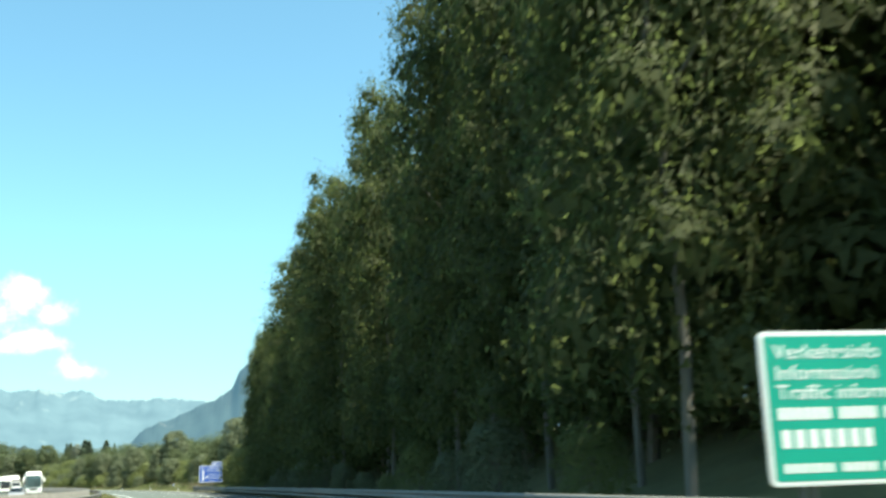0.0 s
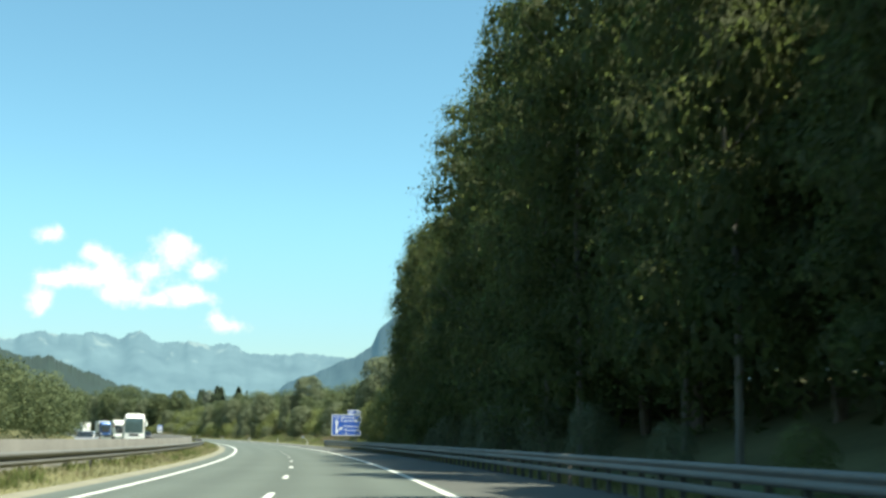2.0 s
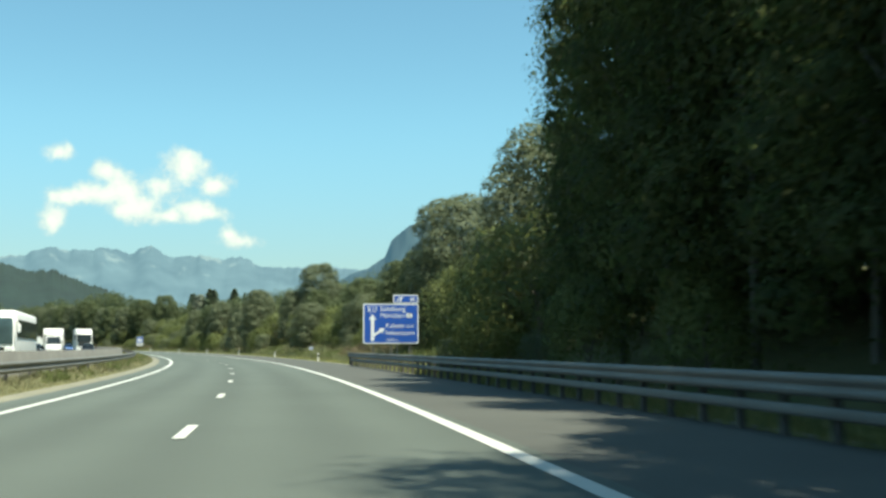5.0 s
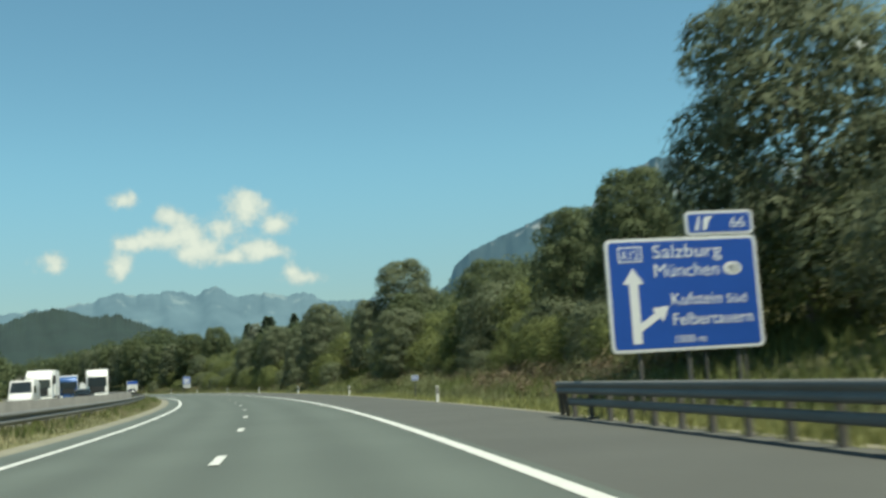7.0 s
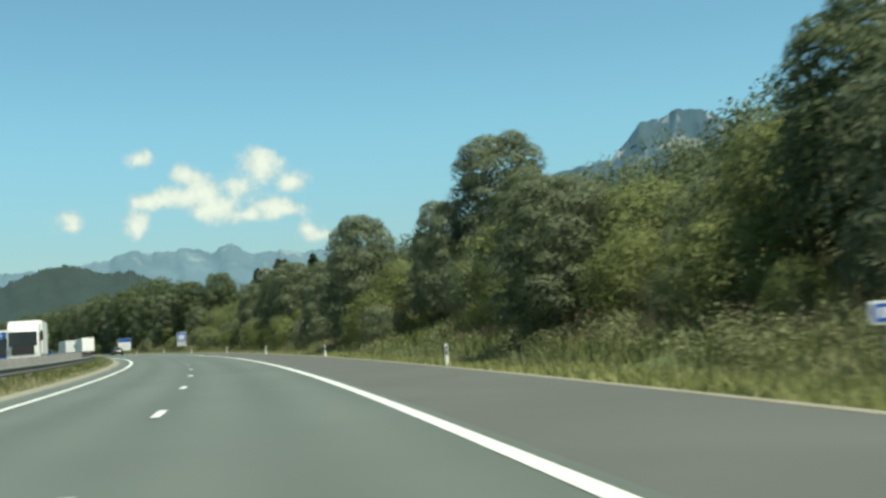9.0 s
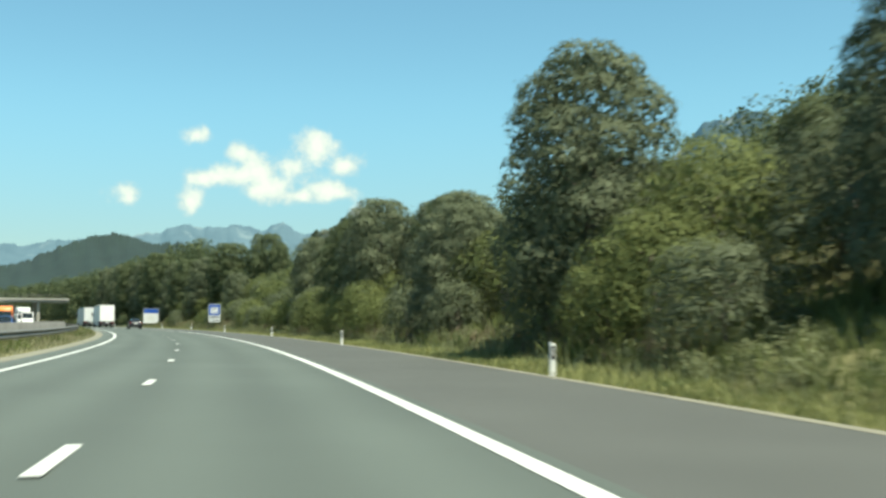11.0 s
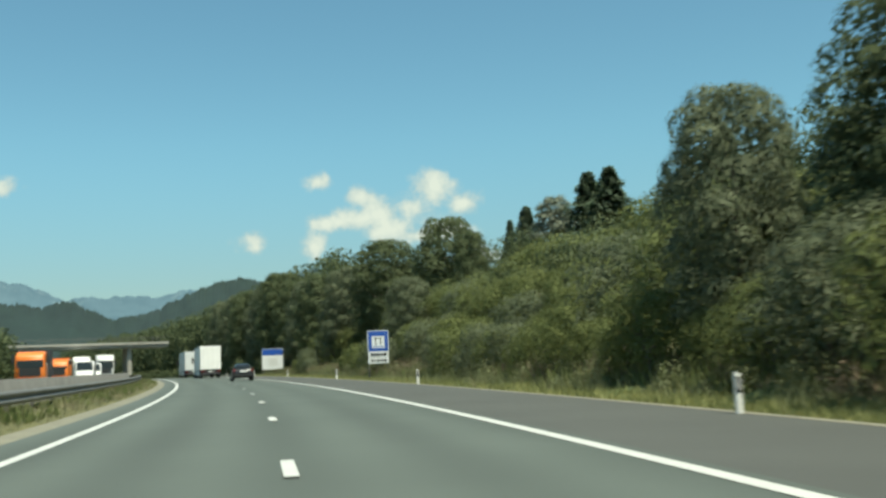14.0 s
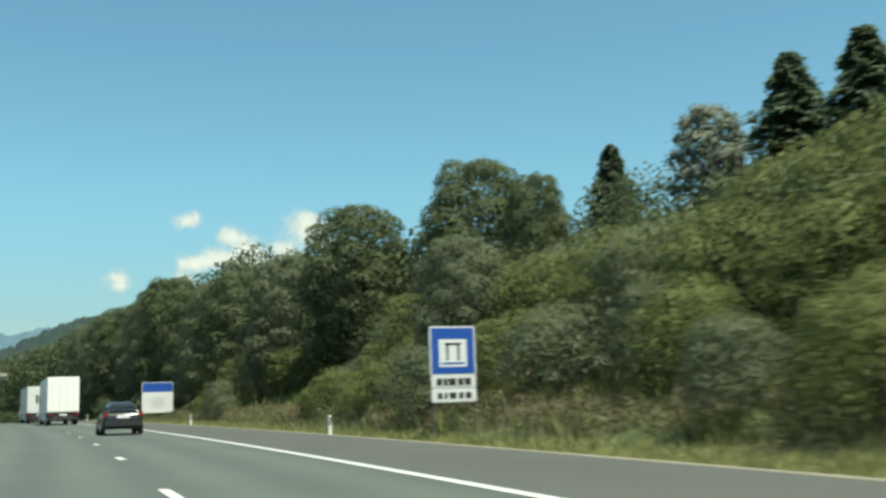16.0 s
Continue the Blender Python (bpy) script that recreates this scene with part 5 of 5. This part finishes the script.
def coach(m, paint, label):
    """A touring coach; it points along +y, its rear at y = 0."""
    t = thing("coach", m, label, "bus", "vehicles on the motorway")
    part("body", loft([car_ring(0.0, 1.16, 0.5, 3.35, 0.18, 0.06), car_ring(0.25, 1.26, 0.42, 3.55, 0.2, 0.1), car_ring(10.6, 1.26, 0.42, 3.6, 0.22, 0.12),
                       car_ring(11.55, 1.25, 0.40, 3.5, 0.26, 0.14), car_ring(11.95, 1.20, 0.42, 3.1, 0.3, 0.12), car_ring(12.05, 1.1, 0.5, 2.6, 0.3, 0.08)]), paint, t)
    bm = bmesh.new()
    vs = [bm.verts.new(p) for p in ((-1.08, 12.10, 1.28), (1.08, 12.10, 1.28), (1.06, 12.11, 2.50), (1.00, 12.03, 3.05), (-1.00, 12.03, 3.05), (-1.06, 12.11, 2.50))]
    bm.faces.new((vs[0], vs[5], vs[2], vs[1]))
    bm.faces.new((vs[5], vs[4], vs[3], vs[2]))
    bmesh.ops.solidify(bm, geom=bm.faces[:], thickness=0.03)
    part("windscreen", bm, M_GLASS_BLUE, t, "broad pale blue tinted windscreen")
    bm = bmesh.new()
    box(bm, -1.12, 11.95, 0.40, 1.12, 12.12, 0.72, 0.05)
    part("bumper", bm, M_TRUCK_GREY, t)
    bm = bmesh.new()
    box(bm, -0.55, 12.0, 0.86, 0.55, 12.10, 1.10, 0.02)
    part("grille", bm, M_BLACK, t)
    for sd_ in (-1, 1):
        bm = bmesh.new()
        box(bm, sd_ * 1.272 - 0.008, 0.5, 1.75, sd_ * 1.272 + 0.008, 11.2, 2.95, 0.004)
        part("side_window", bm, M_GLASS, t)
        bm = bmesh.new()
        box(bm, sd_ * 0.86 - 0.22, 12.0, 0.80, sd_ * 0.86 + 0.22, 12.11, 1.06, 0.04)
        part("headlight", bm, M_LAMP, t)
        bm = bmesh.new()
        box(bm, sd_ * 1.46 - 0.11, 12.15, 2.05, sd_ * 1.46 + 0.11, 12.3, 2.65, 0.04)
        tube(bm, (sd_ * 1.2, 11.9, 3.0), (sd_ * 1.46, 12.22, 2.6), 0.03, 0.03, 6)
        part("mirror", bm, paint, t)
        for y in (2.9, 9.4):
            wheel(t, sd_ * 1.1, y, 0.5, 0.3)
    return t


# our carriageway
car(road_pose(393.0, 1.95, 0.02), M_CAR_DARK, "anthracite hatchback ahead on the motorway lane", 1.44)
truck(road_pose(438.0, 1.9, 0.02), M_TRUCK_WHITE, M_TRUCK_WHITE, "white box truck with closed rear doors on the motorway", 13.5, 4.0)
truck(road_pose(466.0, 1.9, 0.02), M_TRUCK_GREY, M_TRUCK_WHITE, "pale grey box truck ahead of the white one", 13.5, 3.9)
# the oncoming traffic
ON = [
    (coach, 191.0, 18.8, (M_TRUCK_WHITE, "white touring coach with a broad tinted windscreen, oncoming")),
    (car, 131.0, 19.4, (M_CAR_SILVER, "silver estate car, oncoming", 1.5)),
    (truck, 262.0, 20.0, (M_TRUCK_WHITE, M_TRUCK_WHITE, "white box truck in the outer lane, oncoming", 9.0, 3.5)),
    (car, 206.0, 19.3, (M_CAR_DARK, "dark estate car, oncoming", 1.5)),
    (van, 236.0, 19.3, (M_CAR_WHITE, "white delivery van, oncoming")),
    (car, 246.0, 15.6, (M_CAR_DARK, "dark car behind the white van, oncoming", 1.55)),
    (truck, 290.0, 15.6, (M_TRUCK_WHITE, M_TRUCK_WHITE, "white truck in the queue, oncoming", 10.0, 3.8)),
    (truck, 314.0, 19.3, (M_TRUCK_WHITE, M_CAR_BLUE, "white truck with a blue cab, oncoming", 10.0, 3.6)),
    (car, 322.0, 15.6, (M_CAR_BLUE, "blue car in the queue, oncoming", 1.5)),
    (van, 416.0, 16.0, (M_CAR_WHITE, "white van beside the concrete barrier, oncoming")),
    (truck, 402.0, 19.3, (M_CHASSIS, M_ORANGE, "orange road maintenance truck, oncoming", 6.5, 3.3)),
    (truck, 430.0, 19.3, (M_ORANGE, M_ORANGE, "second orange road maintenance truck, oncoming", 6.5, 2.9)),
    (van, 446.0, 16.0, (M_CAR_WHITE, "white van near the bridge, oncoming")),
    (truck, 486.0, 18.0, (M_TRUCK_WHITE, M_TRUCK_WHITE, "white truck under the bridge, oncoming", 12.0, 3.8)),
    (truck, 478.0, 14.6, (M_TRUCK_WHITE, M_TRUCK_GREY, "white truck beside the barrier near the bridge, oncoming", 11.0, 3.8)),
]
for make, s, d, rest_args in ON:
    make(road_pose(s, d, 0.06, 180.0), *rest_args)

# ---- overpass ----
over = thing("overpass", road_pose(490.0, 10.0, 0.0, 6.0), "low concrete road bridge over the motorway with steel railing", "bridge")
bm = bmesh.new()
box(bm, -58.0, -3.5, 5.35, 5.6, 3.5, 5.95, 0.05)
box(bm, -58.0, -3.8, 5.80, 5.7, -3.45, 6.2, 0.03)
box(bm, -58.0, 3.45, 5.80, 5.7, 3.8, 6.2, 0.03)
part("deck", bm, M_CONCRETE, over)
for x in (-0.6, -17.0, -36.0):
    for y in (-2.2, 2.2):
        bm = bmesh.new()
        tube(bm, (x, y, -1.0), (x, y, 5.4), 0.42, 0.42, 14)
        part("pier", bm, M_CONCRETE, over)
for side in (-3.62, 3.62):
    bm = bmesh.new()
    tube(bm, (-57.0, side, 7.0), (5.6, side, 7.0), 0.03, 0.03, 6)
    for k in range(32):
        tube(bm, (-57.0 + 2.0 * k, side, 6.15), (-57.0 + 2.0 * k, side, 7.0), 0.02, 0.02, 5)
    part("railing", bm, M_STEEL_POST, over)


# ---- hills and mountains ----
def ridge(name, label, centre, dist, depth, crest, rough, material, seed, base=-60.0, steps=1200, rows=34, trees=0.0):
    """A range of mountains round the centre; crest: azimuth and elevation along its skyline in degrees."""
    crest = sorted(crest)
    az = np.linspace(crest[0][0], crest[-1][0], steps)
    rng = np.random.default_rng(seed)
    top = np.interp(az, [a for a, e in crest], [e for a, e in crest])
    top = np.convolve(np.pad(top, 2, mode="edge"), np.ones(5) / 5, "valid")
    crowns = rng.normal(0, 1, steps) * trees
    for k in range(1, 5):
        wave = rough * 0.62 ** k * np.sin(az * (1.3 * 2.1 ** k) + rng.uniform(0, 6.283) + np.sin(az * 0.9 * k))
        top, crowns = (top + wave, crowns) if k < 3 else (top, crowns + wave)
    verts = []
    for r in range(rows):
        f = r / (rows - 1)
        rad = dist - depth * (1 - f)
        fold = np.sin(az * 1.1 + f * 3.0) * 0.10 + np.sin(az * 2.3 - f * 5.0) * 0.05 + np.sin(az * 3.7 + f * 9.0) * 0.03 + np.sin(az * 6.1 - f * 14.0) * 0.018 + np.sin(az * 9.7 + f * 23.0) * 0.010
        h = np.tan(np.radians(top + crowns * f ** 10)) * dist * (f ** 1.25) * (1 + fold * (1 - f) * 2.4 * f)
        verts.append(np.stack([centre[0] - np.sin(np.radians(az)) * (rad + fold * depth * 0.4), centre[1] + np.cos(np.radians(az)) * (rad + fold * depth * 0.4), base * (1 - f) + h + 2.0 * f], -1))
    v = np.concatenate(verts)
    i, j = np.meshgrid(np.arange(rows - 1), np.arange(steps - 1), indexing="ij")
    a = (i * steps + j).ravel()
    me = raw_mesh(name, v, np.stack([a, a + steps, a + steps + 1, a + 1], -1).ravel(), 4, material)
    me.shade_smooth()
    return tagged(new(name, me), label, "mountain", "", "structure")


MID = place(200, 3)
# the range and rocky mountain get their haze from glowing materials
ridge("backdrop_far_range", "distant mountain range, blue haze painted in as colour and glow", MID, 4600.0, 1500.0,
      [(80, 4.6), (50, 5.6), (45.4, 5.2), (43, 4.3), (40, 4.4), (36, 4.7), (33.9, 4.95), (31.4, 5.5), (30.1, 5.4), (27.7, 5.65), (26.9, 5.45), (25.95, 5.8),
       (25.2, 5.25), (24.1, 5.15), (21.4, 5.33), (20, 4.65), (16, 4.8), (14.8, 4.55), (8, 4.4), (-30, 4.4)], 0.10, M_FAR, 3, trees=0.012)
ridge("backdrop_rocky_mountain", "mountain with pale rock faces, blue haze painted in as colour and glow", MID, 3700.0, 1100.0,
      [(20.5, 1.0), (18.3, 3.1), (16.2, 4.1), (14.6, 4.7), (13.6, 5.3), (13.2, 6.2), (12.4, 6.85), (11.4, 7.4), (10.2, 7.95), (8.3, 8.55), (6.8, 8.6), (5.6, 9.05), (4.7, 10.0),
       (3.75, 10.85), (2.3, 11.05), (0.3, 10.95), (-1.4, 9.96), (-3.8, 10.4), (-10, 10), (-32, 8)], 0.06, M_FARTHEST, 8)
ridge("backdrop_wooded_hill", "dark green wooded hill with a tree-lined crest, haze added as a faint glow", MID, 1500.0, 700.0,
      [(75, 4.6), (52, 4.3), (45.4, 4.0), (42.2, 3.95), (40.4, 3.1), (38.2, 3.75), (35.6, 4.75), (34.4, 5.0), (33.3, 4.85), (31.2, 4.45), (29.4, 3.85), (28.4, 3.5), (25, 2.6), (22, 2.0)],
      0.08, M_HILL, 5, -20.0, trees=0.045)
